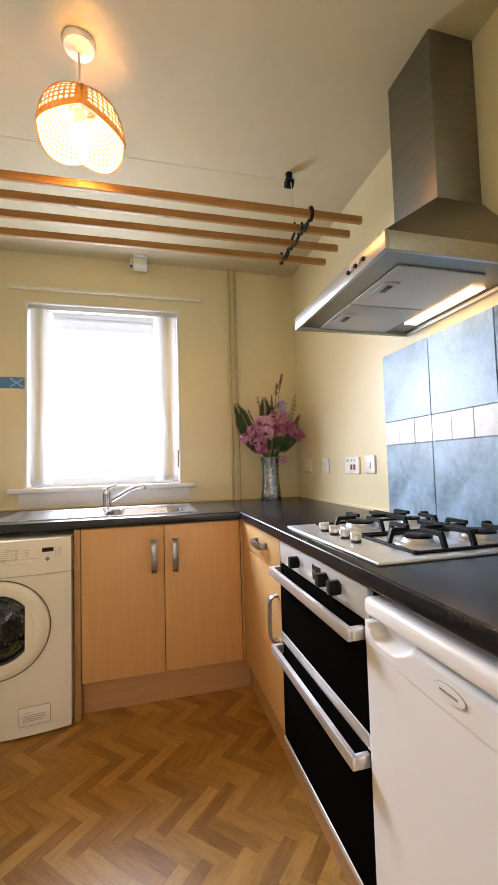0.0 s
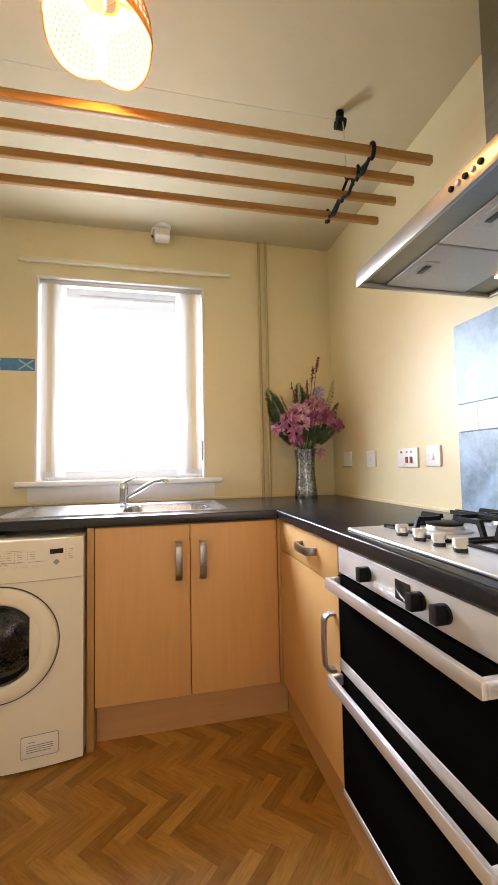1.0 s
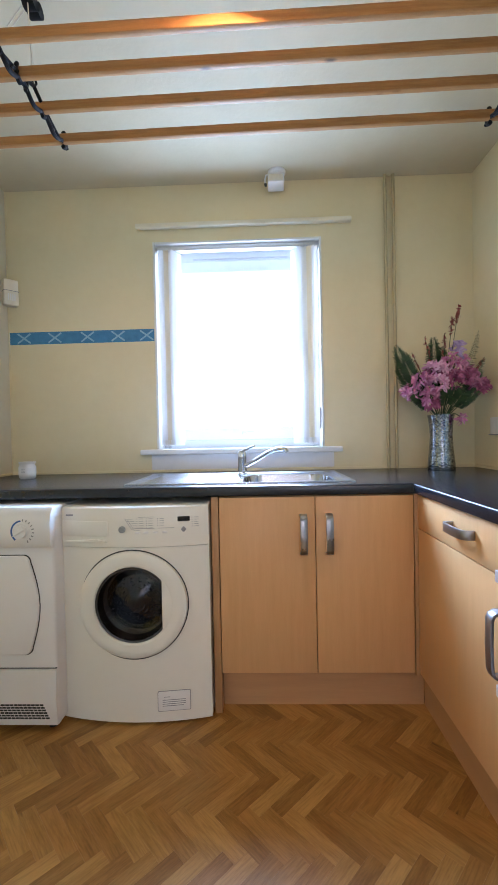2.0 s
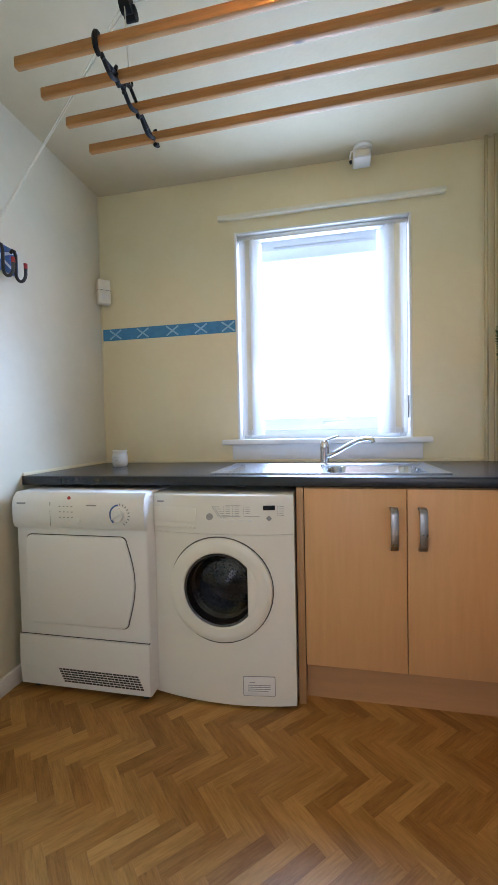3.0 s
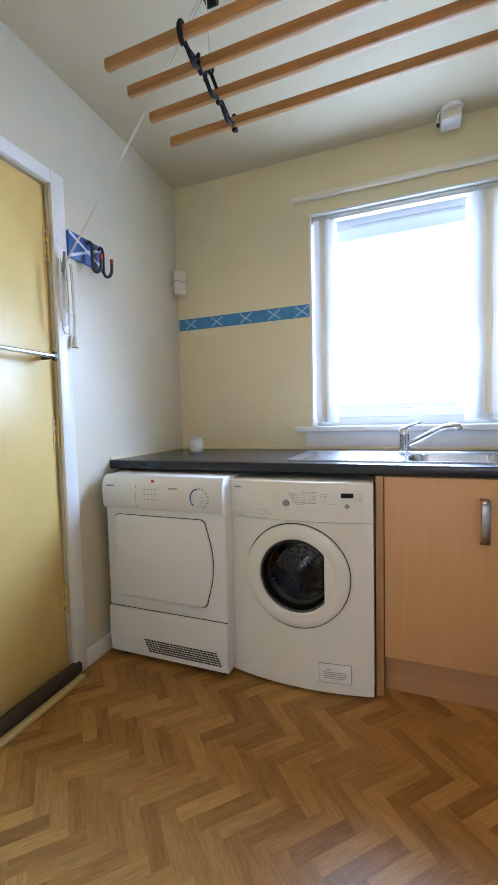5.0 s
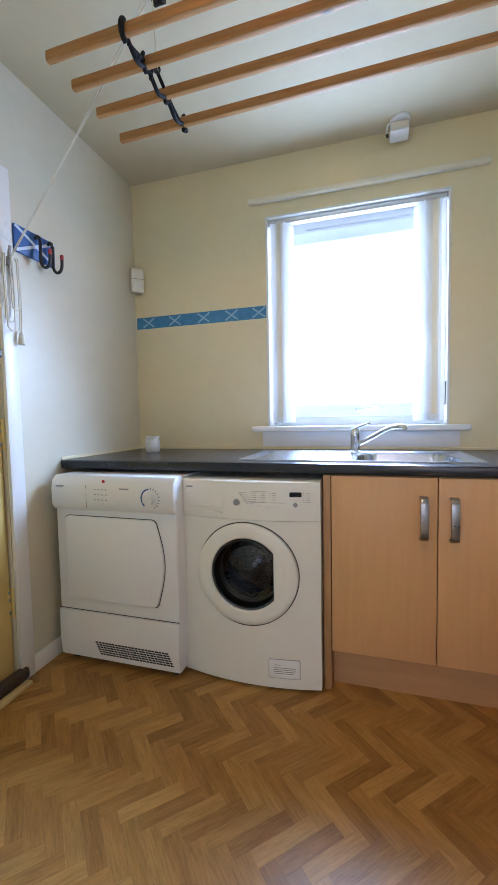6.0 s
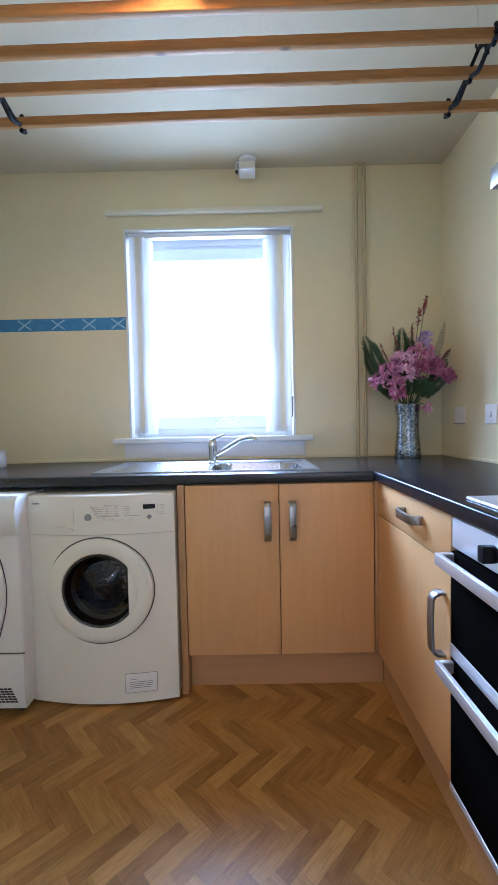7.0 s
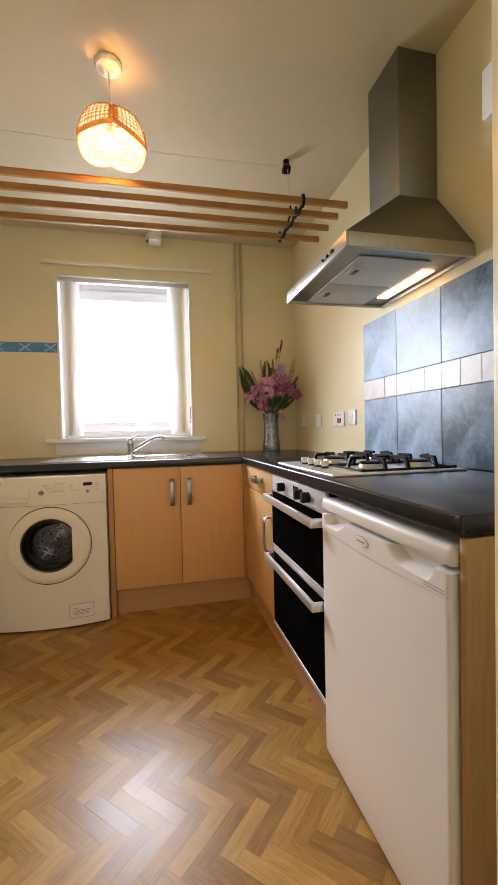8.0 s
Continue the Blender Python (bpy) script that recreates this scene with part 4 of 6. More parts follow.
prism(bm, [(0, 0.011), (0.011, 0), (0, -0.011), (-0.011, 0)], 0.004, on_front(-0.280, 0.747, 0.004), 0.001)
part("start_button", bm, "grey_print", wpanel, "grey diamond start button")
bm = bmesh.new()
for cx0, rows_ in ((-0.478, 6), (-0.437, 5), (-0.402, 5), (-0.360, 4), (-0.232, 5)):
    for r_ in range(rows_):
        sx = 0.006 * r_ * (1 if cx0 < -0.47 else 0)
        prism(bm, round_rect(0.016, 0.0016, 0.0005, 2), 0.0006, on_front(cx0 + sx, 0.791 - r_ * 0.0085, 0.0042))
        prism(bm, oval(0.0016, 0.0016, 8), 0.0008, on_front(cx0 + sx - 0.016, 0.791 - r_ * 0.0085, 0.0042))
for k, (x_, w_, tip_) in enumerate(((-0.486, 0.052, -58), (-0.478, 0.050, -58), (-0.425, 0.075, 0), (-0.345, 0.060, 0), (-0.418, 0.060, 0))):
    prism(bm, round_rect(w_, 0.0014, 0.0004, 2), 0.0006, on_front(x_, (0.771, 0.771, 0.7545, 0.7545, 0.7975)[k], 0.0042) @ Matrix.Rotation(radians(tip_), 4, "Z"))
tagged(part("print", bm, "grey_print", wpanel), kind="stuff")
for x in (-0.452, -0.420, -0.385, -0.350):
    bm = bmesh.new()
    prism(bm, round_rect(0.018, 0.008, 0.003), 0.003, on_front(x, 0.739, 0.004), 0.001)
    part("button", bm, "appliance_plastic", wpanel)
fy = wm_front(DC)
face = at(DC, fy, DZc) @ NORTH @ Matrix.Diagonal((1.035, 1.035, 1, 1))
bm = bmesh.new()
lathe(bm, [(0.140, -0.004), (0.140, 0.006), (0.145, 0.011), (0.170, 0.013), (0.190, 0.010), (0.198, 0.003), (0.200, -0.028), (0.150, -0.028)], face, 72, False)
wdoor = part("door_ring", bm, "washer_enamel", washer, "white round porthole door")
bm = bmesh.new()
ring_a = [(bm.verts.new((DC + r_ * math.cos(a), wm_front(DC + r_ * math.cos(a), 0.0006), DZc + r_ * math.sin(a))), k) for r_ in (0.2055, 0.2100) for k, a in enumerate(np.linspace(0, 2 * math.pi, 96, endpoint=False))]
ring_b = [bm.verts.new(v.co + Vector((0, 0.004, 0))) for v, k in ring_a]
for k in range(96):
    q = (k + 1) % 96
    bm.faces.new((ring_a[k][0], ring_a[q][0], ring_a[96 + q][0], ring_a[96 + k][0]))
    bm.faces.new((ring_a[96 + k][0], ring_a[96 + q][0], ring_b[96 + q], ring_b[96 + k]))
    bm.faces.new((ring_a[q][0], ring_a[k][0], ring_b[k], ring_b[q]))
bmesh.ops.recalc_face_normals(bm, faces=bm.faces[:])
part("door_gap", bm, "gap", wdoor)
seg = [(0.147 * math.cos(a), 0.147 * math.sin(a)) for a in np.linspace(-radians(42), radians(42), 20)]
bm = bmesh.new()
prism(bm, seg, 0.012, face @ at(0, 0, 0.0), 0.003)
part("door_grip", bm, "washer_enamel", wdoor)
bm = bmesh.new()
lathe(bm, [(0.141, 0.002), (0.137, 0.006), (0.131, 0.004), (0.122, -0.030), (0.095, -0.052), (0.060, -0.046), (0.030, -0.030), (0.0, -0.024)], face, 64, False)
bowl = part("glass_bowl", bm, "smoked", wdoor, "dark glass bowl")
bowl.visible_shadow = False
bm = bmesh.new()
lathe(bm, [(0.1400, 0.0015), (0.1365, 0.0075), (0.1310, 0.0055), (0.1325, -0.004)], face, 64, False)
part("glass_rim", bm, "drum_dark", wdoor, "dark grey rim of the door glass")
bm = bmesh.new()
lathe(bm, [(0.1415, 0.0), (0.1415, -0.060), (0.128, -0.072), (0.134, -0.086), (0.152, -0.094)], face, 48, False)
part("door_seal", bm, "gap", washer, "grey rubber door seal")
bm = bmesh.new()
lathe(bm, [(0.150, -0.090), (0.172, -0.100), (0.205, -0.110), (0.205, -0.320), (0.150, -0.335), (0.0, -0.325)], face, 48, False)
drum = part("drum", bm, "drum", washer, "perforated steel drum")
bm = bmesh.new()
for ring_ in range(9):
    for k in range(42):
        a = 2 * math.pi * (k + 0.5 * (ring_ % 2)) / 42
        prism(bm, oval(0.0042, 0.0042, 8), 0.0015, face @ Matrix.Rotation(a, 4, "Z") @ at(0.2045, 0, -0.125 - 0.021 * ring_) @ Matrix.Rotation(radians(-90), 4, "Y"))
for ring_ in range(1, 6):
    for k in range(8 * ring_):
        a = 2 * math.pi * k / (8 * ring_)
        prism(bm, oval(0.0045, 0.0045, 8), 0.0015, face @ at(0.025 * ring_ * math.cos(a), 0.025 * ring_ * math.sin(a), -0.330 + 0.0035))
tagged(part("drum_holes", bm, "gap", drum), kind="stuff")
for a in (25, 145, 265):
    bm = bmesh.new()
    prism(bm, [(-0.030, 0.0), (-0.014, 0.045), (0.0, 0.055), (0.014, 0.045), (0.030, 0.0)], 0.19, face @ Matrix.Rotation(radians(a), 4, "Z") @ at(0.203, 0, -0.312) @ Matrix.Rotation(radians(90), 4, "Z"), 0.004)
    part("paddle", bm, "drum", drum)
bm = bmesh.new()
prism(bm, round_rect(0.125, 0.078, 0.006), 0.0016, on_front(-0.330, 0.092, 0.0))
flap = part("filter_flap", bm, "grey_print", washer, "filter flap with small print")
bm = bmesh.new()
prism(bm, round_rect(0.121, 0.074, 0.005), 0.0016, on_front(-0.330, 0.092, 0.0010), 0.0008)
ff = part("flap_face", bm, "appliance_plastic", flap)
bm = bmesh.new()
for k, (w_, x_) in enumerate(((0.030, -0.030), (0.088, 0), (0.088, 0), (0.088, 0), (0.080, -0.004))):
    prism(bm, round_rect(w_, 0.0024, 0.0008, 2), 0.0006, on_front(-0.330 + x_, 0.108 - k * 0.0075 - (0.004 if k else 0), 0.0026))
tagged(part("print", bm, "grey_print", ff), kind="stuff")
for x in (WMX0 + 0.06, WMX1 - 0.06):
    bm = bmesh.new()
    rod(bm, (x, 2.20, 0.0), (x, 2.20, 0.02), 0.02)
    part("foot", bm, "black_plastic", washer)

# ---- tumble dryer ----
TX0, TX1, TY = -1.352, -0.757, 2.046
dryer = thing("tumble_dryer", (-1.055, 2.35, 0), "white tumble dryer with a plain square door and foot grille", "tumble dryer", "laundry machines")
part("body", bmb(((TX0, TY, 0.024), (TX1, 2.64, 0.840)), bev=0.010, seg=3), "appliance", dryer)
bm = bmesh.new()
prof = [(TY + 0.01, 0.694), (TY - 0.012, 0.700), (TY - 0.022, 0.720), (TY - 0.024, 0.790), (TY - 0.016, 0.826), (TY + 0.004, 0.846), (TY + 0.58, 0.846), (TY + 0.58, 0.80), (TY + 0.02, 0.80)]
prism(bm, [(y, z) for y, z in prof], TX1 - TX0, at(TX0, 0, 0) @ EAST, 0.006)
bmesh.ops.bevel(bm, geom=[e for e in bm.edges if all(v.co.x < TX0 + 1e-4 for v in e.verts)], offset=0.006, segments=2, affect="EDGES", profile=0.5)
tp = part("control_panel", bm, "appliance_plastic", dryer)
cf = TY - 0.0235
part("drawer_line", bmb(((-1.1705, cf - 0.0001, 0.712), (-1.169, cf + 0.004, 0.808))), "grey_print", tp)
part("print", bmb(((-1.325, cf - 0.0008, 0.798), (-1.285, cf + 0.002, 0.805))), "grey_print", tp)
bm = bmesh.new()
for r_ in range(3):
    for c_ in range(4):
        box(bm, (-1.128 + c_ * 0.018, cf - 0.0007, 0.790 - r_ * 0.022), (-1.120 + c_ * 0.018, cf + 0.001, 0.7935 - r_ * 0.022))
box(bm, (-1.005, cf - 0.0007, 0.795), (-0.960, cf + 0.001, 0.800))
tagged(part("print", bm, "grey_print", tp), kind="stuff")
bm = bmesh.new()
prism(bm, oval(0.0075, 0.0075, 20), 0.001, at(-1.085, TY - 0.0165, 0.825) @ NORTH)
part("badge", bm, "red", tp, "round red maker's badge")
for r_ in range(2):
    bm = bmesh.new()
    prism(bm, oval(0.008, 0.008, 16), 0.004, at(-1.09 + 0.05 * r_, cf, 0.733) @ NORTH, 0.001)
    part("button", bm, "appliance_plastic", tp)
bm = bmesh.new()
lathe(bm, [(0.031, 0), (0.030, 0.003), (0.024, 0.004), (0.023, 0.018), (0.0, 0.019)], at(-0.862, cf, 0.762) @ NORTH, 36)
box(bm, (-0.003, -0.024, 0.016), (0.003, 0.024, 0.024), 0.002, 2, at(-0.862, cf, 0.762) @ NORTH @ pose(0, 0, 0, 0, 0, -60))
dial = part("dial", bm, "appliance_plastic", tp, "round white programme dial")
bm = bmesh.new()
for a in range(100, 235, 9):
    box(bm, (0.036, -0.003, 0), (0.042, 0.003, 0.001), 0, 1, at(-0.862, cf, 0.762) @ NORTH @ pose(0, 0, 0, 0, 0, a))
part("dial_scale", bm, "flag_blue", dial)
bm = bmesh.new()
for a in range(-60, 90, 18):
    box(bm, (0.038, -0.002, 0), (0.046, 0.002, 0.001), 0, 1, at(-0.862, cf, 0.762) @ NORTH @ pose(0, 0, 0, 0, 0, a))
part("dial_scale", bm, "grey_print", dial)


def dryer_door(grow):
    x0, x1, z0, z1, r = -1.302 - grow, -0.846 + grow, 0.298 - grow, 0.668 + grow, 0.028
    out = []
    for cx_, cz_, a in ((x0 + r, z1 - r, 90), (x0 + r, z0 + r, 180), (x1 - r, z0 + r, 270)):
        out += [(cx_ + r * math.cos(radians(a + 15 * k)), cz_ + r * math.sin(radians(a + 15 * k))) for k in range(7)]
    for k in range(1, 12):
        s = k / 12
        out.append((x1 + 0.030 * math.sin(math.pi * s), z0 + r + s * (z1 - z0 - 2 * r)))
    out += [(x1 - r + r * math.cos(radians(15 * k)), z1 - r + r * math.sin(radians(15 * k))) for k in range(7)]
    return out


bm = bmesh.new()
prism(bm, dryer_door(0.003), 0.002, at(0, TY, 0) @ NORTH)
part("door_gap", bm, "gap", dryer)
bm = bmesh.new()
prism(bm, dryer_door(0.0), 0.012, at(0, TY, 0) @ NORTH, 0.006, 3)
part("door", bm, "appliance", dryer, "plain white square door")
part("panel_gap", bmb(((TX0 + 0.002, TY - 0.002, 0.243), (TX1 - 0.002, TY + 0.004, 0.246))), "gap", dryer)
bm = bmesh.new()
prism(bm, [(TY + 0.004, 0.242), (TY - 0.006, 0.240), (TY - 0.010, 0.12), (TY - 0.002, 0.03), (TY + 0.02, 0.026)], TX1 - TX0 - 0.004, at(TX0 + 0.002, 0, 0) @ EAST, 0.003)
low = part("foot_panel", bm, "appliance_plastic", dryer)


def foot_y(z):
    return TY - 0.010 + 0.008 * (0.12 - z) / 0.09


bm = bmesh.new()
for r_ in range(6):
    z = 0.110 - r_ * 0.0105
    for c_ in range(22):
        x = -1.165 + c_ * 0.0163 + 0.004 * r_
        if x < -0.800:
            box(bm, (x, foot_y(z) - 0.0006, z - 0.0034), (x + 0.0142, foot_y(z) + 0.004, z + 0.0034), 0)
tagged(part("vent_grille", bm, "gap", low, "dark vent slots"), kind="stuff")
bm = bmesh.new()
for r_ in range(6):
    z = 0.110 - r_ * 0.0105
    box(bm, (TX0 + 0.012, foot_y(z) - 0.0008, z - 0.002), (-1.185 + 0.004 * r_, foot_y(z) + 0.002, z + 0.002), 0.0006, 1)
tagged(part("ribbing", bm, "appliance_plastic", low), kind="stuff")
for x, y in ((TX0 + 0.05, 2.09), (TX1 - 0.04, 2.09), (TX0 + 0.05, 2.58), (TX1 - 0.04, 2.58)):
    bm = bmesh.new()
    rod(bm, (x, y, 0.0), (x, y, 0.026), 0.018)
    part("foot", bm, "black_plastic", dryer)

# ---- sink and tap ----
sink = thing("sink", (-0.07, 2.46, WT), "stainless steel inset sink with a ribbed drainer", "sink")
bm = bmesh.new()
nx, ny = 96, 132
bx0, bx1, by0, by1 = -0.055, 0.335, 2.262, 2.600


def sink_z(x, y):
    """Height of the pressed sheet: raised rim, shallow drainer with ribs, rounded bowl."""
    e = min(x - SX0, SX1 - x, y - SY0, SY1 - y)
    z = 0.006 if e < 0.012 else 0.006 - 0.008 * min(1, (e - 0.012) / 0.02)
    cxm, cym, hx, hy = (bx0 + bx1) / 2, (by0 + by1) / 2, (bx1 - bx0) / 2, (by1 - by0) / 2
    r = 0.075
    qx, qy = max(abs(x - cxm) - hx + r, 0), max(abs(y - cym) - hy + r, 0)
    d = r - math.hypot(qx, qy) if (qx > 0 or qy > 0) else r + min(hx - r - abs(x - cxm), hy - r - abs(y - cym))
    if d > 0:
        z -= 0.15 * min(1, d / 0.035) ** 0.6
    elif x < bx0 - 0.03 and SX0 + 0.05 < x and 2.27 < y < 2.66:
        z += 0.0030 * math.cos((y - 2.27) * 2 * math.pi / 0.032)
    return WT + z


grid = [[bm.verts.new((SX0 + (SX1 - SX0) * i / nx, SY0 + (SY1 - SY0) * j / ny, sink_z(SX0 + (SX1 - SX0) * i / nx, SY0 + (SY1 - SY0) * j / ny))) for j in range(ny + 1)] for i in range(nx + 1)]
for i in range(nx):
    for j in range(ny):
        bm.faces.new((grid[i][j], grid[i + 1][j], grid[i + 1][j + 1], grid[i][j + 1]))
ext = bmesh.ops.extrude_edge_only(bm, edges=[e for e in bm.edges if e.is_boundary])
for g in ext["geom"]:
    if isinstance(g, bmesh.types.BMVert):
        g.co.z = WT + 0.0005
sb = part("basin", bm, "sink_steel", sink)
bm = bmesh.new()
lathe(bm, [(0.032, 0.0), (0.030, 0.003), (0.012, 0.001), (0.0, 0.001)], at((bx0 + bx1) / 2, (by0 + by1) / 2, WT - 0.152), 32)
part("drain", bm, "chrome", sb)

tap = thing("mixer_tap", (-0.078, 2.625, WT + 0.004), "chrome single-lever mixer tap with a long swivel spout", "tap")
bm = bmesh.new()
lathe(bm, [(0.028, 0.0), (0.027, 0.006), (0.0225, 0.010), (0.0220, 0.075), (0.0235, 0.080), (0.0235, 0.108), (0.018, 0.118), (0.0, 0.120)], at(-0.078, 2.625, WT + 0.003), 32)
part("tap_body", bm, "chrome", tap)
bm = bmesh.new()
tube(bm, [(-0.065, 2.615, WT + 0.045), (-0.03, 2.59, WT + 0.062), (0.05, 2.53, WT + 0.112), (0.085, 2.505, WT + 0.128), (0.115, 2.485, WT + 0.134), (0.135, 2.472, WT + 0.130), (0.140, 2.468, WT + 0.118)], 0.0105, 14)
part("spout", bm, "chrome", tap)
bm = bmesh.new()
tube(bm, [(-0.082, 2.628, WT + 0.112), (-0.066, 2.600, WT + 0.126), (-0.030, 2.560, WT + 0.140), (-0.012, 2.540, WT + 0.146)], 0.008, 12, 0.7)
part("lever", bm, "chrome", tap)

# ---- candle ----
candle = thing("jar_candle", (-1.183, 2.610, WT), "cream candle in a frosted white jar on the worktop", "candle")
bm = bmesh.new()
lathe(bm, [(0.0, 0.0), (0.033, 0.0), (0.039, 0.008), (0.041, 0.030), (0.0405, 0.060), (0.0355, 0.070), (0.0355, 0.076), (0.0395, 0.080), (0.0395, 0.087), (0.0365, 0.087), (0.0335, 0.072), (0.0365, 0.058), (0.0365, 0.010), (0.0, 0.008)], at(-1.183, 2.610, WT), 40)
part("jar", bm, "frosted", candle)
bm = bmesh.new()
lathe(bm, [(0.0, 0.010), (0.0352, 0.0115), (0.0352, 0.058), (0.030, 0.056), (0.0, 0.0555)], at(-1.183, 2.610, WT), 32)
wx = part("wax", bm, "wax", candle)
bm = bmesh.new()
for a in np.linspace(-2.4, -0.6, 13)[:-1]:
    vs = [bm.verts.new((-1.183 + 0.0416 * math.cos(q), 2.610 + 0.0416 * math.sin(q), WT + z)) for q, z in ((a, 0.022), (a + 0.15, 0.022), (a + 0.15, 0.056), (a, 0.056))]
    bm.faces.new(vs)
bmesh.ops.remove_doubles(bm, verts=bm.verts, dist=1e-5)
tag = part("label", bm, "white_paint", candle, "small white paper label")
bm = bmesh.new()
for z in (0.048, 0.041, 0.034):
    for a in (-1.75, -1.6, -1.45):
        vs = [bm.verts.new((-1.183 + 0.0420 * math.cos(q), 2.610 + 0.0420 * math.sin(q), WT + zz)) for q, zz in ((a, z), (a + 0.11, z), (a + 0.11, z + 0.002), (a, z + 0.002))]
        bm.faces.new(vs)
part("print", bm, "grey_print", tag)
bm = bmesh.new()
tube(bm, [(-1.183, 2.610, WT + 0.055), (-1.182, 2.611, WT + 0.068)], 0.001, 6)
part("wick", bm, "black_plastic", wx)

# ---- vase and bouquet ----
VX, VY = 0.945, 2.680
bm = bmesh.new()
lathe(bm, [(0.0, 0.0), (0.058, 0.0), (0.0595, 0.008), (0.057, 0.05), (0.050, 0.13), (0.0475, 0.18), (0.051, 0.235), (0.0575, 0.283), (0.0545, 0.283), (0.048, 0.235), (0.0445, 0.18), (0.047, 0.13), (0.052, 0.03), (0.0, 0.02)], at(VX, VY, WT) @ Matrix.Diagonal((1.12, 1.12, 1, 1)), 48)
tagged(part("vase", bm, "vase"), "waisted silver mirror-mosaic vase on the worktop corner", "vase")

rnd = random.Random(11)
bouquet = thing("bouquet", (VX, VY, WT + 0.022), "bouquet of pink and lilac flowers with dark green fern", "flowers")
MOUTH = Vector((VX, VY, WT + 0.275))


def stem_to(bm, tip, r=0.0022):
    tip = Vector(tip)
    foot = Vector((VX + rnd.uniform(-0.02, 0.02), VY + rnd.uniform(-0.02, 0.02), WT + 0.04))
    mid = MOUTH + Vector(((tip.x - VX) * 0.12, (tip.y - VY) * 0.12, 0))
    pts = []
    for k in range(9):
        s = k / 8
        a, b = foot.lerp(mid, min(1, s * 2)), mid.lerp(tip, max(0, s * 2 - 1))
        pts.append(a if s < 0.5 else b + Vector((0, 0, 0.02 * math.sin(math.pi * (s * 2 - 1)))))
    tube(bm, pts, r, 6)


def petal(bm, base, d, length, width, curl):
    """One strap petal that bends back on itself."""
    d = d.normalized()
    side = d.cross(Vector((rnd.uniform(-1, 1), rnd.uniform(-1, 1), rnd.uniform(-1, 1)))).normalized()
    up = side.cross(d)
    prev = None
    for k in range(5):
        s = k / 4
        p = base + d * length * s + up * curl * length * (s * s) + Vector((0, 0, -0.15 * length * s * s))
        w = width * (0.25 + 1.0 * math.sin(math.pi * (0.12 + 0.80 * s)))
        row = [bm.verts.new(p - side * w + up * w * 0.3), bm.verts.new(p), bm.verts.new(p + side * w + up * w * 0.3)]
        if prev:
            bm.faces.new((prev[0], prev[1], row[1], row[0]))
            bm.faces.new((prev[1], prev[2], row[2], row[1]))
        prev = row


def blossom(bm, c, aim, size):
    aim = aim.normalized()
    for k in range(6):
        t = aim.orthogonal().normalized()
        t.rotate(Matrix.Rotation(k * math.pi / 3 + rnd.uniform(-0.2, 0.2), 3, aim))
        petal(bm, c, aim * 0.55 + t, size * rnd.uniform(0.85, 1.15), size * 0.17, rnd.uniform(-0.5, 0.1))


def flower_head(centre, radius, count, size, material, label):
    """A stem that carries loose blossoms round its tip."""
    bm = bmesh.new()
    centre = Vector(centre)
    stem_to(bm, centre)
    stem = part("flower_stem", bm, "leaf", bouquet, label)
    for k in range(count):
        bm = bmesh.new()
        a = Vector((rnd.gauss(0, 1), rnd.gauss(0, 1) - 0.4, rnd.gauss(0.25, 0.8))).normalized()
        c = centre + a * radius * rnd.uniform(0.55, 1.0)
        blossom(bm, c, a + Vector((0, -0.2, 0)), size)
        part("blossom", bm, material, stem)


# a broad pink dome over dark greenery
for dx, dy, dz, r, tone in ((-0.120, -0.05, 0.215, 0.050, "petal"), (-0.050, -0.075, 0.275, 0.054, "petal_pale"), (0.045, -0.06, 0.290, 0.058, "petal"), (0.120, -0.03, 0.235, 0.050, "petal_rose"), (-0.060, -0.09, 0.195, 0.050, "petal_pale"),
                            (0.03, -0.085, 0.215, 0.050, "petal_rose"), (-0.145, 0.0, 0.180, 0.042, "petal_pale"), (-0.01, 0.03, 0.26, 0.050, "petal_rose"), (0.155, -0.02, 0.205, 0.036, "petal"), (-0.070, -0.06, 0.110, 0.034, "petal_rose"), (-0.085, -0.07, 0.150, 0.040, "petal"), (0.185, -0.03, 0.190, 0.034, "petal_rose"), (-0.165, -0.03, 0.165, 0.038, "petal")):
    flower_head((VX + dx, VY + dy, WT + 0.235 + dz), r, 20, 0.028, tone, "green stem of a loose pink flower")
flower_head((VX + 0.085, VY - 0.02, WT + 0.615), 0.034, 8, 0.030, "petal_lilac", "green stem of a small lilac flower")
flower_head((VX + 0.105, VY - 0.02, WT + 0.555), 0.028, 6, 0.028, "petal_lilac", "green stem of a small lilac flower")
flower_head((VX + 0.07, VY - 0.07, WT + 0.265), 0.016, 4, 0.028, "petal", "short stem of a drooping pink bloom")


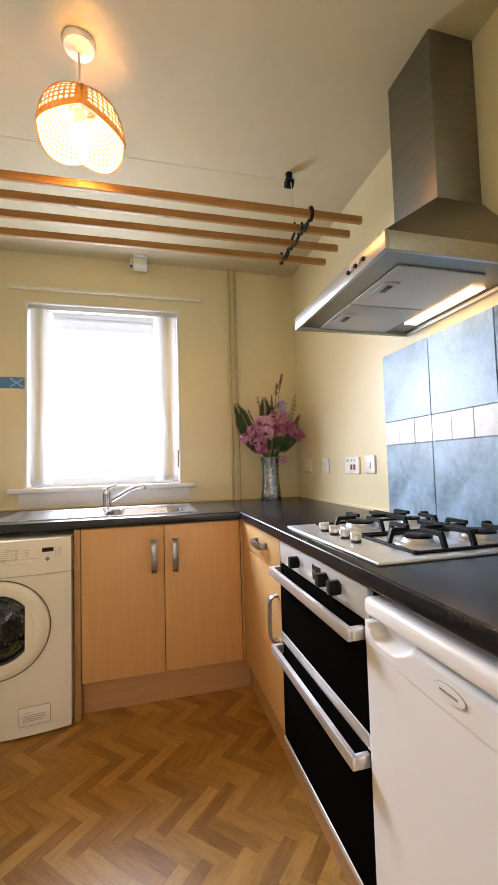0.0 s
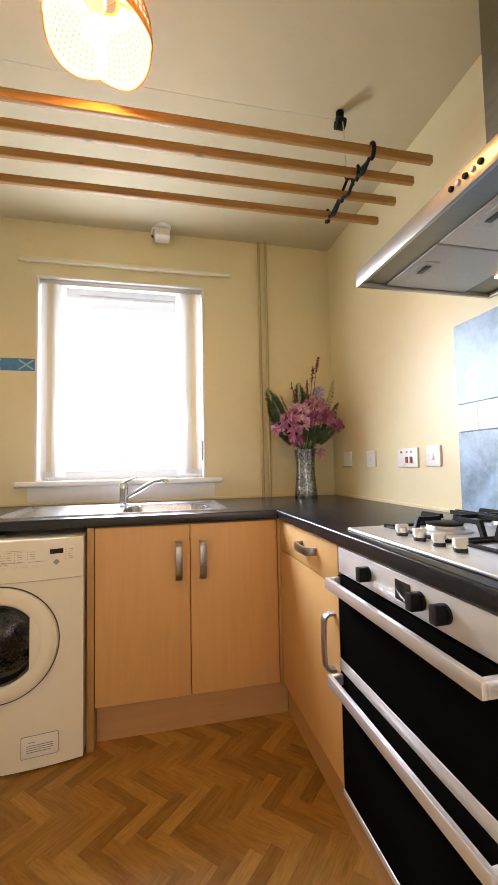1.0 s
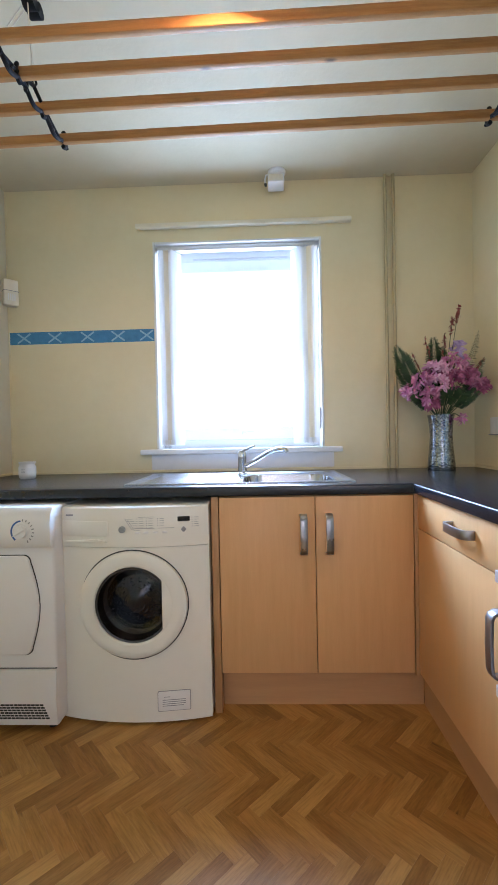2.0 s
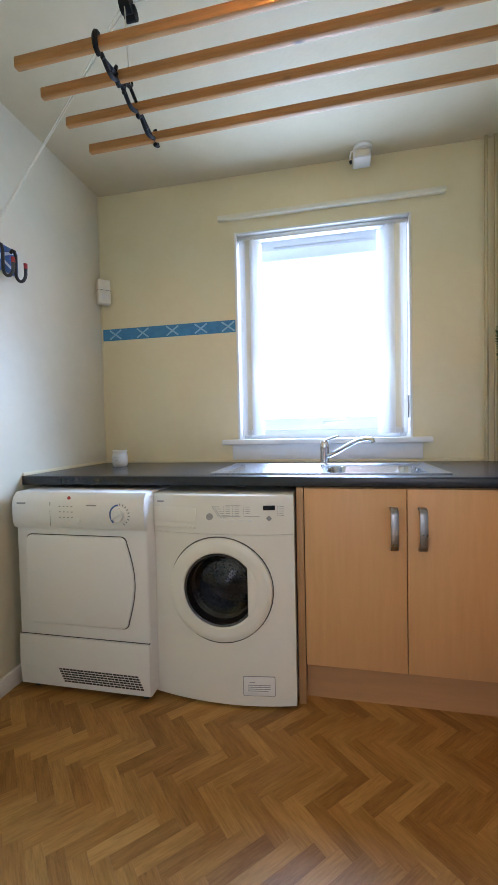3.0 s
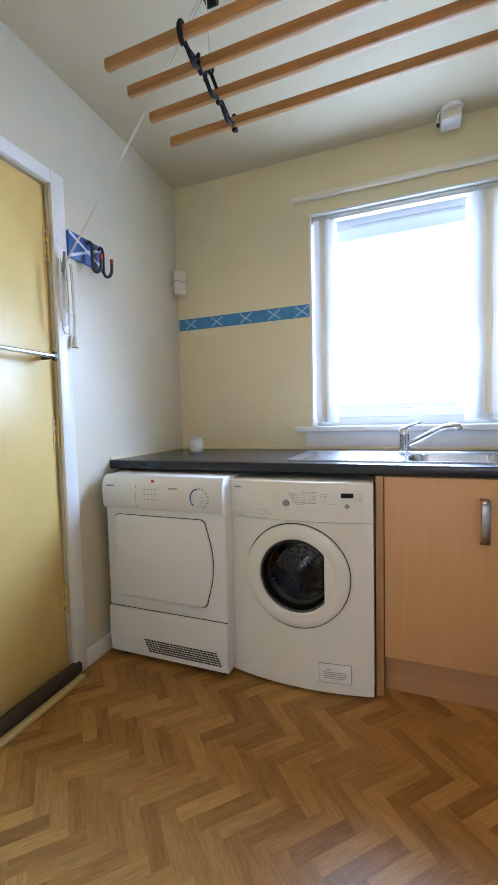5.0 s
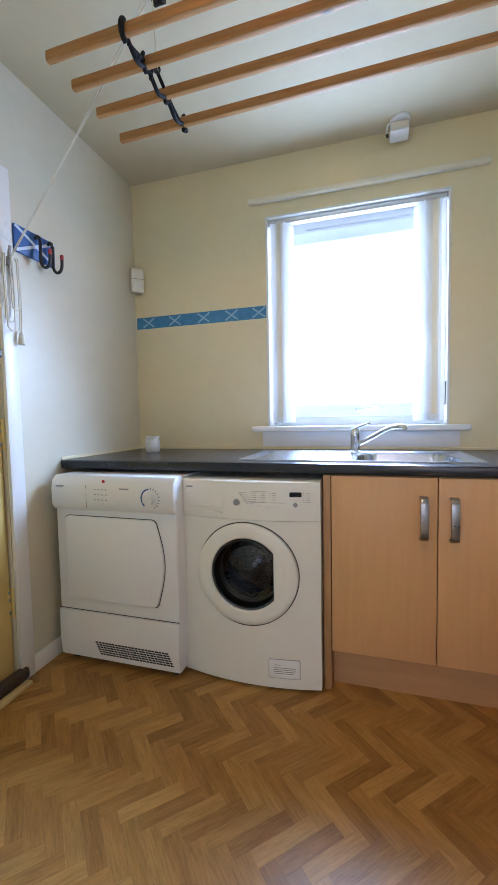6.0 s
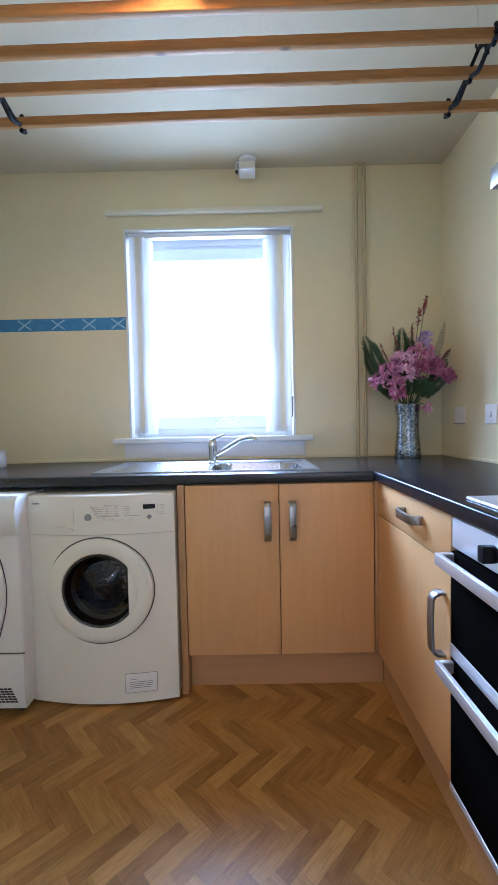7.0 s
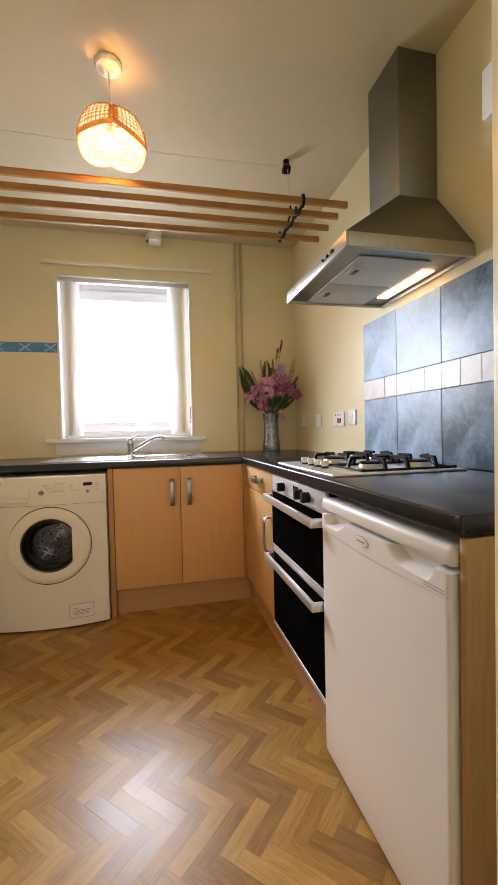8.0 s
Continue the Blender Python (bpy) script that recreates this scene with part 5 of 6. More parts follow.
def fern(tip, lean, length, width):
    """A frond: a bent rib with paired leaflets, each a narrow blade."""
    bm = bmesh.new()
    tip, start = Vector(tip), MOUTH + Vector((lean[0] * 0.03, lean[1] * 0.03, 0))
    bend = Vector((lean[0], lean[1], 0.9)).normalized()
    pts = []
    for k in range(15):
        s = k / 14
        pts.append(start.lerp(tip, s) + bend * 0.06 * math.sin(math.pi * s))
    tube(bm, pts, 0.0016, 5, 0.4)
    for k in range(3, 14):
        for half in (0, 0.33, 0.66):
            p = pts[k].lerp(pts[min(k + 1, 14)], half)
            d = (pts[min(k + 1, 14)] - pts[k - 1]).normalized()
            side = d.cross(Vector((0.1, -1, 0.25))).normalized()
            s = (k + half) / 14
            w = width * math.sin(math.pi * (0.15 + 0.82 * s)) ** 0.8
            for sg in (-1, 1):
                q = p + side * sg * w + d * w * 0.45 + Vector((0, rnd.uniform(-0.01, 0.01), -0.1 * w))
                m1 = p.lerp(q, 0.45)
                b1 = d * w * 0.12
                vs = [bm.verts.new(v) for v in (p, m1 + b1, q, m1 - b1)]
                bm.faces.new(vs)
    part("fern_frond", bm, "leaf", bouquet, "dark green fern frond")


fern((VX - 0.235, VY - 0.03, WT + 0.640), (-0.7, 0.0), 0.4, 0.055)
fern((VX - 0.200, VY - 0.06, WT + 0.600), (-1, -0.3), 0.3, 0.052)
fern((VX - 0.215, VY - 0.01, WT + 0.560), (-1, 0.2), 0.3, 0.045)
fern((VX - 0.02, VY + 0.03, WT + 0.690), (0, 0.2), 0.4, 0.055)
fern((VX + 0.03, VY + 0.04, WT + 0.640), (0.2, 0.3), 0.4, 0.050)
fern((VX + 0.195, VY + 0.0, WT + 0.710), (0.8, 0.1), 0.4, 0.024)
fern((VX + 0.215, VY - 0.02, WT + 0.570), (0.8, 0.1), 0.4, 0.022)
fern((VX + 0.185, VY - 0.04, WT + 0.510), (0.9, -0.2), 0.3, 0.028)
fern((VX + 0.150, VY - 0.06, WT + 0.400), (0.9, -0.4), 0.2, 0.030)
fern((VX - 0.160, VY - 0.06, WT + 0.390), (-0.9, -0.4), 0.2, 0.045)
fern((VX + 0.06, VY - 0.10, WT + 0.380), (0.3, -0.9), 0.2, 0.045)
fern((VX + 0.100, VY - 0.09, WT + 0.360), (0.7, -0.7), 0.2, 0.032)
fern((VX + 0.120, VY - 0.02, WT + 0.440), (0.9, 0.0), 0.2, 0.026)
fern((VX - 0.020, VY - 0.11, WT + 0.400), (-0.1, -0.9), 0.2, 0.045)
fern((VX - 0.110, VY - 0.02, WT + 0.420), (-0.8, 0.0), 0.2, 0.050)


def plume(tip, r, length):
    bm = bmesh.new()
    tip = Vector(tip)
    stem_to(bm, tip, 0.0015)
    part("stem", bm, "leaf", bouquet)
    bm = bmesh.new()
    back = (MOUTH - tip).normalized()
    for k in range(46):
        s = rnd.random()
        p = tip + back * length * s
        a = Vector((rnd.gauss(0, 1), rnd.gauss(0, 1), rnd.gauss(0.4, 1))).normalized()
        w = r * (0.35 + 0.65 * math.sin(math.pi * (0.1 + 0.85 * s)))
        q = p + a * w
        n_ = a.cross(back).normalized() * w * 0.35
        bm.faces.new([bm.verts.new(v) for v in (p, p.lerp(q, 0.5) + n_, q, p.lerp(q, 0.5) - n_)])
    part("plume", bm, "petal_red", bouquet, "rust red grass plume")


plume((VX + 0.095, VY - 0.01, WT + 0.835), 0.022, 0.09)
plume((VX + 0.062, VY - 0.01, WT + 0.775), 0.022, 0.09)
plume((VX - 0.075, VY + 0.0, WT + 0.680), 0.022, 0.17)
plume((VX + 0.025, VY + 0.0, WT + 0.700), 0.020, 0.15)
plume((VX + 0.215, VY - 0.01, WT + 0.560), 0.018, 0.09)
plume((VX - 0.150, VY - 0.02, WT + 0.600), 0.016, 0.12)

# ---- splashback tiles ----
splash = tagged(part("splashback", bmb(((XR - 0.006, 0.345, WT + 0.001), (XR - 0.001, 1.715, 1.603))), "grout"), "splashback of large slate-blue tiles with a narrow pale tile band", "splashback", kind="structure")


def tile_mesh(name, w, h, t, bev, material):
    bm = bmesh.new()
    prism(bm, round_rect(w, h, 0.002, 2), t, WEST, bev, 1)
    me = bpy.data.meshes.new(name)
    bm.to_mesh(me)
    bm.free()
    me.materials.append(M[material])
    return me


def piece(name, me, m, parent):
    ob = new(name, me)
    ob.parent = parent
    ob.matrix_basis = m
    return ob


G = 0.0024
big_low = tile_mesh("tile", 0.300 - G, 0.302 - G, 0.008, 0.0015, "slate")
big_top = tile_mesh("tile", 0.300 - G, 0.299 - G, 0.008, 0.0015, "slate")
half_low = tile_mesh("tile", 0.168 - G, 0.302 - G, 0.008, 0.0015, "slate")
half_top = tile_mesh("tile", 0.168 - G, 0.299 - G, 0.008, 0.0015, "slate")
small = tile_mesh("tile", 0.100 - 0.0012, 0.100 - 0.0012, 0.0085, 0.001, "strip_tile")
TXF = XR - 0.006
for k in range(4):
    y = 1.565 - 0.3 * k
    piece("tile", big_low, at(TXF, y, 0.902 + 0.151), splash)
    piece("tile", big_top, at(TXF, y, 1.304 + 0.1495), splash)
piece("tile", half_low, at(TXF, 0.431, 0.902 + 0.151), splash)
piece("tile", half_top, at(TXF, 0.431, 1.304 + 0.1495), splash)
for k in range(13):
    piece("tile", small, at(TXF + random.uniform(-0.001, 0.001), 1.665 - 0.1 * k, 1.254), splash)

# ---- sockets on the east wall ----


def plate(name, label, y0, y1, z0, z1, category):
    th = thing(name, (XR, (y0 + y1) / 2, (z0 + z1) / 2), label, category, "wall plates")
    bm = bmesh.new()
    prism(bm, round_rect(y1 - y0, z1 - z0, 0.004), 0.009, at(XR, (y0 + y1) / 2, (z0 + z1) / 2) @ WEST, 0.002)
    return th, part("faceplate", bm, "white_paint", th)


SF = XR - 0.009
_, p0 = plate("blank_plate", "white blank electrical plate on the cream wall", 2.590, 2.676, 1.078, 1.164, "wall plate")
part("lower_edge", bmb(((SF - 0.006, 2.586, 1.074), (SF + 0.004, 2.680, 1.080))), "grey_print", p0)
_, p1 = plate("wall_switch", "white single wall switch on the cream wall", 2.320, 2.406, 1.076, 1.162, "switch")
part("rocker", bmb(((SF - 0.004, 2.353, 1.106), (SF + 0.002, 2.373, 1.132)), bev=0.001), "appliance_plastic", p1)
_, p2 = plate("cooker_switch", "white double cooker switch with red rockers", 1.970, 2.116, 1.074, 1.160, "switch")
for y in (2.012, 2.044):
    part("rocker", bmb(((SF - 0.005, y - 0.007, 1.094), (SF + 0.002, y + 0.007, 1.122)), bev=0.001), "red", p2, "red rocker")
for y in (2.085, 2.012, 2.044):
    part("mark", bmb(((SF - 0.001, y - 0.006, 1.138), (SF + 0.001, y + 0.006, 1.148))), "black_plastic" if y > 2.05 else "grey_print", p2)
_, p3 = plate("wall_switch", "white single fused switch beside the tiles", 1.826, 1.912, 1.078, 1.164, "switch")
part("rocker", bmb(((SF - 0.004, 1.859, 1.105), (SF + 0.002, 1.879, 1.135)), bev=0.001), "appliance_plastic", p3)

# white box high on the east wall
vent = thing("wall_box", (XR, 0.86, 2.11), "white plastic box high on the cream wall", "wall box")
bm = bmesh.new()
box(bm, (XR - 0.060, 0.72, 2.030), (XR - 0.001, 0.862, 2.188), 0.008, 3)
part("cover", bm, "appliance_plastic", vent)

# ---- small fixtures on the window wall ----
sensor = thing("ceiling_sensor", (0.127, 2.80, 2.48), "white plastic sensor box fixed where wall meets ceiling", "sensor")
bm = bmesh.new()
lathe(bm, [(0.048, 0.0), (0.047, -0.008), (0.040, -0.014), (0.0, -0.014)], at(0.132, 2.765, TOP - 0.0005), 40)
part("base", bm, "appliance_plastic", sensor)
tilt = at(0.128, 2.780, 2.462) @ Matrix.Rotation(radians(-14), 4, "X")
bm = bmesh.new()
box(bm, (-0.044, -0.035, -0.029), (0.044, 0.035, 0.029), 0.006, 3, tilt)
part("housing", bm, "appliance_plastic", sensor)
bm = bmesh.new()
box(bm, (-0.036, -0.0375, -0.022), (0.036, -0.0345, 0.016), 0.002, 2, tilt)
part("lens", bm, "wax", sensor)
bm = bmesh.new()
tube(bm, [(0.150, 2.770, 2.4895), (0.100, 2.752, 2.489), (0.074, 2.748, 2.480), (0.068, 2.752, 2.455), (0.072, 2.758, 2.436)], 0.0045, 8)
wire = part("cable", bm, "appliance_plastic", sensor)
bm = bmesh.new()
rod(bm, (0.070, 2.756, 2.442), (0.074, 2.760, 2.428), 0.0075, 0.006, 12)
part("cable_end", bm, "black_plastic", wire, "black cable end")

pir = thing("alarm_sensor", (-1.365, 2.80, 1.92), "small white alarm sensor fixed across the corner", "alarm sensor")
mm = at(-1.368, 2.803, 1.920) @ Matrix.Rotation(radians(45), 4, "Z")
bm = bmesh.new()
box(bm, (-0.036, -0.032, -0.070), (0.036, 0.020, 0.070), 0.006, 3, mm)
pc = part("case", bm, "wax", pir)
bm = bmesh.new()
prism(bm, round_rect(0.046, 0.050, 0.005), 0.003, mm @ at(0, -0.031, -0.028) @ NORTH, 0.001)
part("sensor_lens", bm, "wax", pc)
bm = bmesh.new()
for k in range(4):
    box(bm, (-0.019 + k * 0.0105, -0.0355, -0.047), (-0.0125 + k * 0.0105, -0.0335, -0.010), 0.0005, 1, mm)
tagged(part("lens_segments", bm, "appliance_plastic", pc), kind="stuff")
part("case_join", box(bmesh.new(), (-0.037, -0.0335, 0.006), (0.037, 0.019, 0.0085), 0, 1, mm), "grey_print", pc)
corner_cable = thing("alarm_cable", (XL + 0.008, YW - 0.008, 2.2), "thin painted alarm cable running down the corner", "cable")
for z0, z1 in ((1.985, TOP - 0.001), (WT + 0.016, 1.852)):
    bm = bmesh.new()
    tube(bm, [(XL + 0.0035 + 0.001 * math.sin(9 * z), YW - 0.0035, z) for z in np.linspace(z0, z1, 12)], 0.0045, 8)
    part("cable_run", bm, "wall", corner_cable)

for x in (0.722, 0.766):
    bm = bmesh.new()
    rod(bm, (x, YW - 0.019, WT + 0.001), (x, YW - 0.019, TOP - 0.001), 0.0085, n=16)
    tagged(part("wall_pipe", bm, "pipe_paint"), "thin cream pipe on the wall, darkened in place of its shadow lines", "pipe", "pipes on the wall")

# border of blue paper with crosses
border = tagged(thing("wallpaper_border", (-0.99, YW, 1.675), "blue wallpaper border printed with pale diagonal crosses", "wallpaper border"), kind="structure")
part("paper_strip", bmb(((XL + 0.001, YW - 0.0016, 1.641), (WX0 - 0.002, YW - 0.0002, 1.710))), "blue", border)
for x in (-1.315, -1.138, -0.950, -0.775, -0.612):
    bm = bmesh.new()
    for s in (-1, 1):
        box(bm, (-0.046, -0.0006, -0.0045), (0.046, 0.0006, 0.0045), 0, 1, at(x, YW - 0.0022 - 0.0004 * s, 1.6755) @ Matrix.Rotation(s * radians(36), 4, "Y"))
    part("cross", bm, "blue_pale", border)

# ---- hook board by the door ----
board = thing("hook_board", (XL + 0.01, 2.05, 1.84), "blue board with a pale diagonal cross and black hooks", "hook board")
bm = bmesh.new()
box(bm, (XL + 0.001, 1.940, 1.782), (XL + 0.014, 2.160, 1.892), 0.003)
bd = part("board", bm, "flag_blue", board)
bm = bmesh.new()
for s in (-1, 1):
    box(bm, (-0.0008, -0.118, -0.006), (0.0008, 0.118, 0.006), 0, 1, at(XL + 0.0148 + 0.0005 * s, 2.05, 1.837) @ Matrix.Rotation(s * radians(25), 4, "X"))
part("cross", bm, "flag_white", bd)
for y in (2.045, 2.115):
    bm = bmesh.new()
    pts = [(XL + 0.016, y, 1.868), (XL + 0.028, y, 1.880), (XL + 0.036, y, 1.874), (XL + 0.042, y, 1.850), (XL + 0.040, y, 1.790)]
    pts += [(XL + 0.040 + 0.019 - 0.019 * math.cos(radians(a)), y + 0.012 * a / 180, 1.775 - 0.030 * math.sin(radians(a))) for a in range(0, 181, 20)]
    pts += [(XL + 0.078, y + 0.013, 1.800)]
    tube(bm, pts, 0.0068, 10)
    hk = part("hook", bm, "black_plastic", board, "black coated hook")
    bm = bmesh.new()
    tube(bm, [(XL + 0.078, y + 0.013, 1.800), (XL + 0.078, y + 0.013, 1.822)], 0.0078, 12)
    part("hook_tip", bm, "red", hk, "red rubber tip")

# ---- ceiling drying rack ----
RZ, SLOPE = 2.168, 0.0115  # the airer hangs a little low at the door end
rack = thing("drying_rack", (0.07, 1.82, RZ), "ceiling clothes airer of four pine rails in black iron ends", "clothes airer")
RY = (1.638, 1.746, 1.868, 2.004)
for y in RY:
    bm = bmesh.new()
    box(bm, (-0.922, y - 0.010, RZ - 0.0155), (1.066, y + 0.010, RZ + 0.0155), 0.004, 2)
    for v in bm.verts:
        v.co.z += SLOPE * v.co.x
    part("rail", bm, "pine", rack)
for x in (0.828, -0.658):
    bm = bmesh.new()
    # lower spine with a slight wave, webs and an upper chord from rail to rail
    spine = [(x, y, RZ - 0.020 + 0.011 * math.cos((y - 1.638) * 51.5)) for y in np.linspace(1.618, 2.030, 50)]
    tube(bm, spine, 0.0068, 8)
    for y in RY:
        outer = y in (RY[0], RY[3])
        s = -1 if y < 1.8 else 1
        ring_pts = [(x, y + 0.018 * math.cos(radians(a)) * (1 if s > 0 else -1), RZ + 0.026 * math.sin(radians(a))) for a in range(-95, 100 if outer else 70, 15)]
        tube(bm, ring_pts, 0.0078 if outer else 0.006, 8)
    for a, b in ((RY[0], 1.82), (RY[3], 1.82)):
        tube(bm, [(x, a + (b - a) * s, RZ - 0.020 + 0.050 * s ** 1.5) for s in np.linspace(0.1, 1, 9)], 0.006, 8)
    for y in (1.70, 1.775, 1.865, 1.93):
        top = RZ - 0.020 + 0.050 * (1 - abs(y - 1.82) / 0.185) ** 1.5
        tube(bm, [(x, y, RZ - 0.024), (x, y + 0.01, top)], 0.006, 6)
    tube(bm, [(x, 1.82, RZ + 0.028), (x, 1.806, RZ + 0.050), (x, 1.82, RZ + 0.076), (x, 1.836, RZ + 0.050), (x, 1.822, RZ + 0.028)], 0.004, 8)
    for v in bm.verts:
        v.co.z += SLOPE * v.co.x
    part("end_bracket", bm, "iron", rack, "black cast iron end bracket")
PULL = ((0.818, 1.845), (-0.668, 1.840))
for k, (x, y) in enumerate(PULL):
    pulley = thing("pulley", (x, y, TOP), "black iron pulley screwed to the ceiling", "pulley", "airer pulleys")
    bm = bmesh.new()
    rod(bm, (x, y, TOP - 0.0005), (x, y, TOP - 0.010), 0.016, n=20)
    box(bm, (x - 0.012, y - 0.012, TOP - 0.060), (x - 0.007, y + 0.012, TOP - 0.008), 0.003)
    box(bm, (x + 0.007, y - 0.012, TOP - 0.060), (x + 0.012, y + 0.012, TOP - 0.008), 0.003)
    part("bracket", bm, "iron", pulley)
    for dx in ((0,) if k == 0 else (-0.003, 0.006)):
        bm = bmesh.new()
        rod(bm, (x - 0.018, y + dx * 3, TOP - 0.048), (x + 0.018, y + dx * 3, TOP - 0.048), 0.022, n=28)
        part("wheel", bm, "iron", pulley)
cord = thing("airer_cord", (-0.66, 1.83, RZ), "cream cotton cord running over the airer's pulleys to a cleat", "cord")


def sag(a, b, drop, n=14):
    a, b = Vector(a), Vector(b)
    return [a.lerp(b, k / n) - Vector((0, 0, drop * math.sin(math.pi * k / n))) for k in range(n + 1)]


CLEAT = (XL + 0.045, 1.885, 1.725)
for pts in (sag((0.818, 1.822, TOP - 0.060), (0.826, 1.820, RZ + 0.085), 0), sag((-0.668, 1.818, TOP - 0.060), (-0.660, 1.820, RZ + 0.068), 0),
            sag((0.818, 1.848, TOP - 0.033), (-0.668, 1.842, TOP - 0.033), 0.012), sag((-0.690, 1.846, TOP - 0.050), CLEAT, 0.01), sag((-0.690, 1.832, TOP - 0.050), (CLEAT[0], CLEAT[1] - 0.004, CLEAT[2] + 0.004), 0.018)):
    bm = bmesh.new()
    tube(bm, pts, 0.0018, 7)
    part("cord_run", bm, "rope", cord)
cleat = thing("cord_cleat", (XL + 0.018, 1.885, 1.715), "wall cleat wound with loops of cream cord by the door", "cleat")
bm = bmesh.new()
box(bm, (XL + 0.018, 1.875, 1.70), (XL + 0.040, 1.895, 1.735), 0.004)
tube(bm, [(XL + 0.044, 1.885, 1.66), (XL + 0.038, 1.885, 1.69), (XL + 0.038, 1.885, 1.745), (XL + 0.044, 1.885, 1.775)], 0.006, 8)
part("cleat_body", bm, "grey_print", cleat)
for k, (dy, low_z, w_) in enumerate(((-0.014, 1.48, 0.022), (0.000, 1.445, 0.030), (0.016, 1.53, 0.020))):
    bm = bmesh.new()
    pts = [(XL + 0.048 + 0.003 * k, 1.885 + dy - w_, 1.735)]
    pts += [(XL + 0.046, 1.885 + dy - w_ * (1.15 - 0.2 * s), 1.735 + (low_z - 1.705) * s) for s in (0.3, 0.6, 0.85)]
    pts += [(XL + 0.044, 1.885 + dy - w_ * math.cos(radians(a)), low_z + 0.02 - 0.022 * math.sin(radians(a))) for a in range(20, 170, 25)]
    pts += [(XL + 0.046, 1.885 + dy + w_ * (1.0 - 0.15 * s), low_z + 0.03 + (1.735 - low_z - 0.03) * s) for s in (0.2, 0.5, 0.8, 1.0)]
    tube(bm, pts, 0.003, 7)
    part("cord_loop", bm, "rope", cleat)
bm = bmesh.new()
tube(bm, [(XL + 0.05, 1.90, 1.730), (XL + 0.046, 1.920, 1.700), (XL + 0.040, 1.930, 1.62), (XL + 0.036, 1.932, 1.50), (XL + 0.034, 1.928, 1.435)], 0.0035, 8)
part("cord_tail", bm, "rope", cleat)
bm = bmesh.new()
lathe(bm, [(0.004, 0.030), (0.010, 0.018), (0.011, 0.008), (0.013, -0.004), (0.015, -0.022), (0.0, -0.020)], at(XL + 0.034, 1.928, 1.420), 14)
part("tassel", bm, "rope", cleat)

# ---- pendant lamp ----
LX, LY = -0.046, 1.440
pend = thing("pendant_lamp", (LX, LY, TOP), "lit hanging lamp with a scalloped woven rattan shade, white inside", "pendant lamp")
bm = bmesh.new()
lathe(bm, [(0.052, -0.0005), (0.052, -0.008), (0.046, -0.020), (0.018, -0.026), (0.008, -0.036), (0.0, -0.036)], at(LX, LY, TOP), 40)
part("ceiling_rose", bm, "white_paint", pend)
bm = bmesh.new()
rod(bm, (LX, LY, TOP - 0.03), (LX, LY, 2.245), 0.0035, n=10)
rod(bm, (LX, LY, 2.274), (LX, LY, 2.290), 0.024, 0.010, 16)
part("flex", bm, "white_paint", pend)
bm = bmesh.new()
rod(bm, (LX, LY, 2.275), (LX, LY, 2.222), 0.017, n=20)
hold = part("lamp_holder", bm, "white_paint", pend)
bm = bmesh.new()
bmesh.ops.create_uvsphere(bm, u_segments=24, v_segments=14, radius=0.031)
bmesh.ops.transform(bm, matrix=at(LX, LY, 2.196), verts=bm.verts)
part("bulb", bm, "bulb", hold, "glowing warm bulb")
TIP = at(LX, LY, 2.0) @ Matrix.Rotation(radians(2), 4, "Y")
PANEL = math.pi / 2


def shade_point(th, v, push=0.0):
    """A woven dome of four panels: v runs from the open crown (0) to the scalloped rim (1); seams lie between the lobes."""
    lobe = abs(math.sin(2 * (th - 0.12)))
    r = 0.028 + 0.104 * math.sin(0.5 * math.pi * v) ** (0.66 - 0.16 * lobe) * (1 - 0.05 * v * (1 - lobe)) + push
    z = 0.296 - 0.104 * v ** 1.7 - 0.027 * lobe * v * v
    return TIP @ Vector((r * math.cos(th), r * math.sin(th), z))


def pierced(bm, a0, push, rows_=11, cols_=13, hole=0.24):
    """One panel as a net of cells, each with a hole; the edges stay whole."""
    def pt(u, v):
        return shade_point(a0 + PANEL * u, 0.02 + 0.98 * v, push)

    for i in range(cols_):
        for j in range(rows_):
            u0, u1, v0, v1 = i / cols_, (i + 1) / cols_, j / rows_, (j + 1) / rows_
            if i in (0, cols_ - 1) or j in (0, 1, rows_ - 1):
                bm.faces.new([bm.verts.new(pt(*c)) for c in ((u0, v0), (u1, v0), (u1, v1), (u0, v1))])
                continue
            um, vm, hu, hv = (u0 + u1) / 2, (v0 + v1) / 2, hole * (u1 - u0), hole * (v1 - v0)
            o = [bm.verts.new(pt(*c)) for c in ((u0, v0), (um, v0), (u1, v0), (u1, vm), (u1, v1), (um, v1), (u0, v1), (u0, vm))]
            n8 = [bm.verts.new(pt(um + hu * cx_, vm + hv * cy_)) for cx_, cy_ in ((-0.8, -0.8), (0, -1.1), (0.8, -0.8), (1.1, 0), (0.8, 0.8), (0, 1.1), (-0.8, 0.8), (-1.1, 0))]
            for q in range(8):
                bm.faces.new((o[q], o[(q + 1) % 8], n8[(q + 1) % 8], n8[q]))
    bmesh.ops.remove_doubles(bm, verts=bm.verts, dist=1e-5)


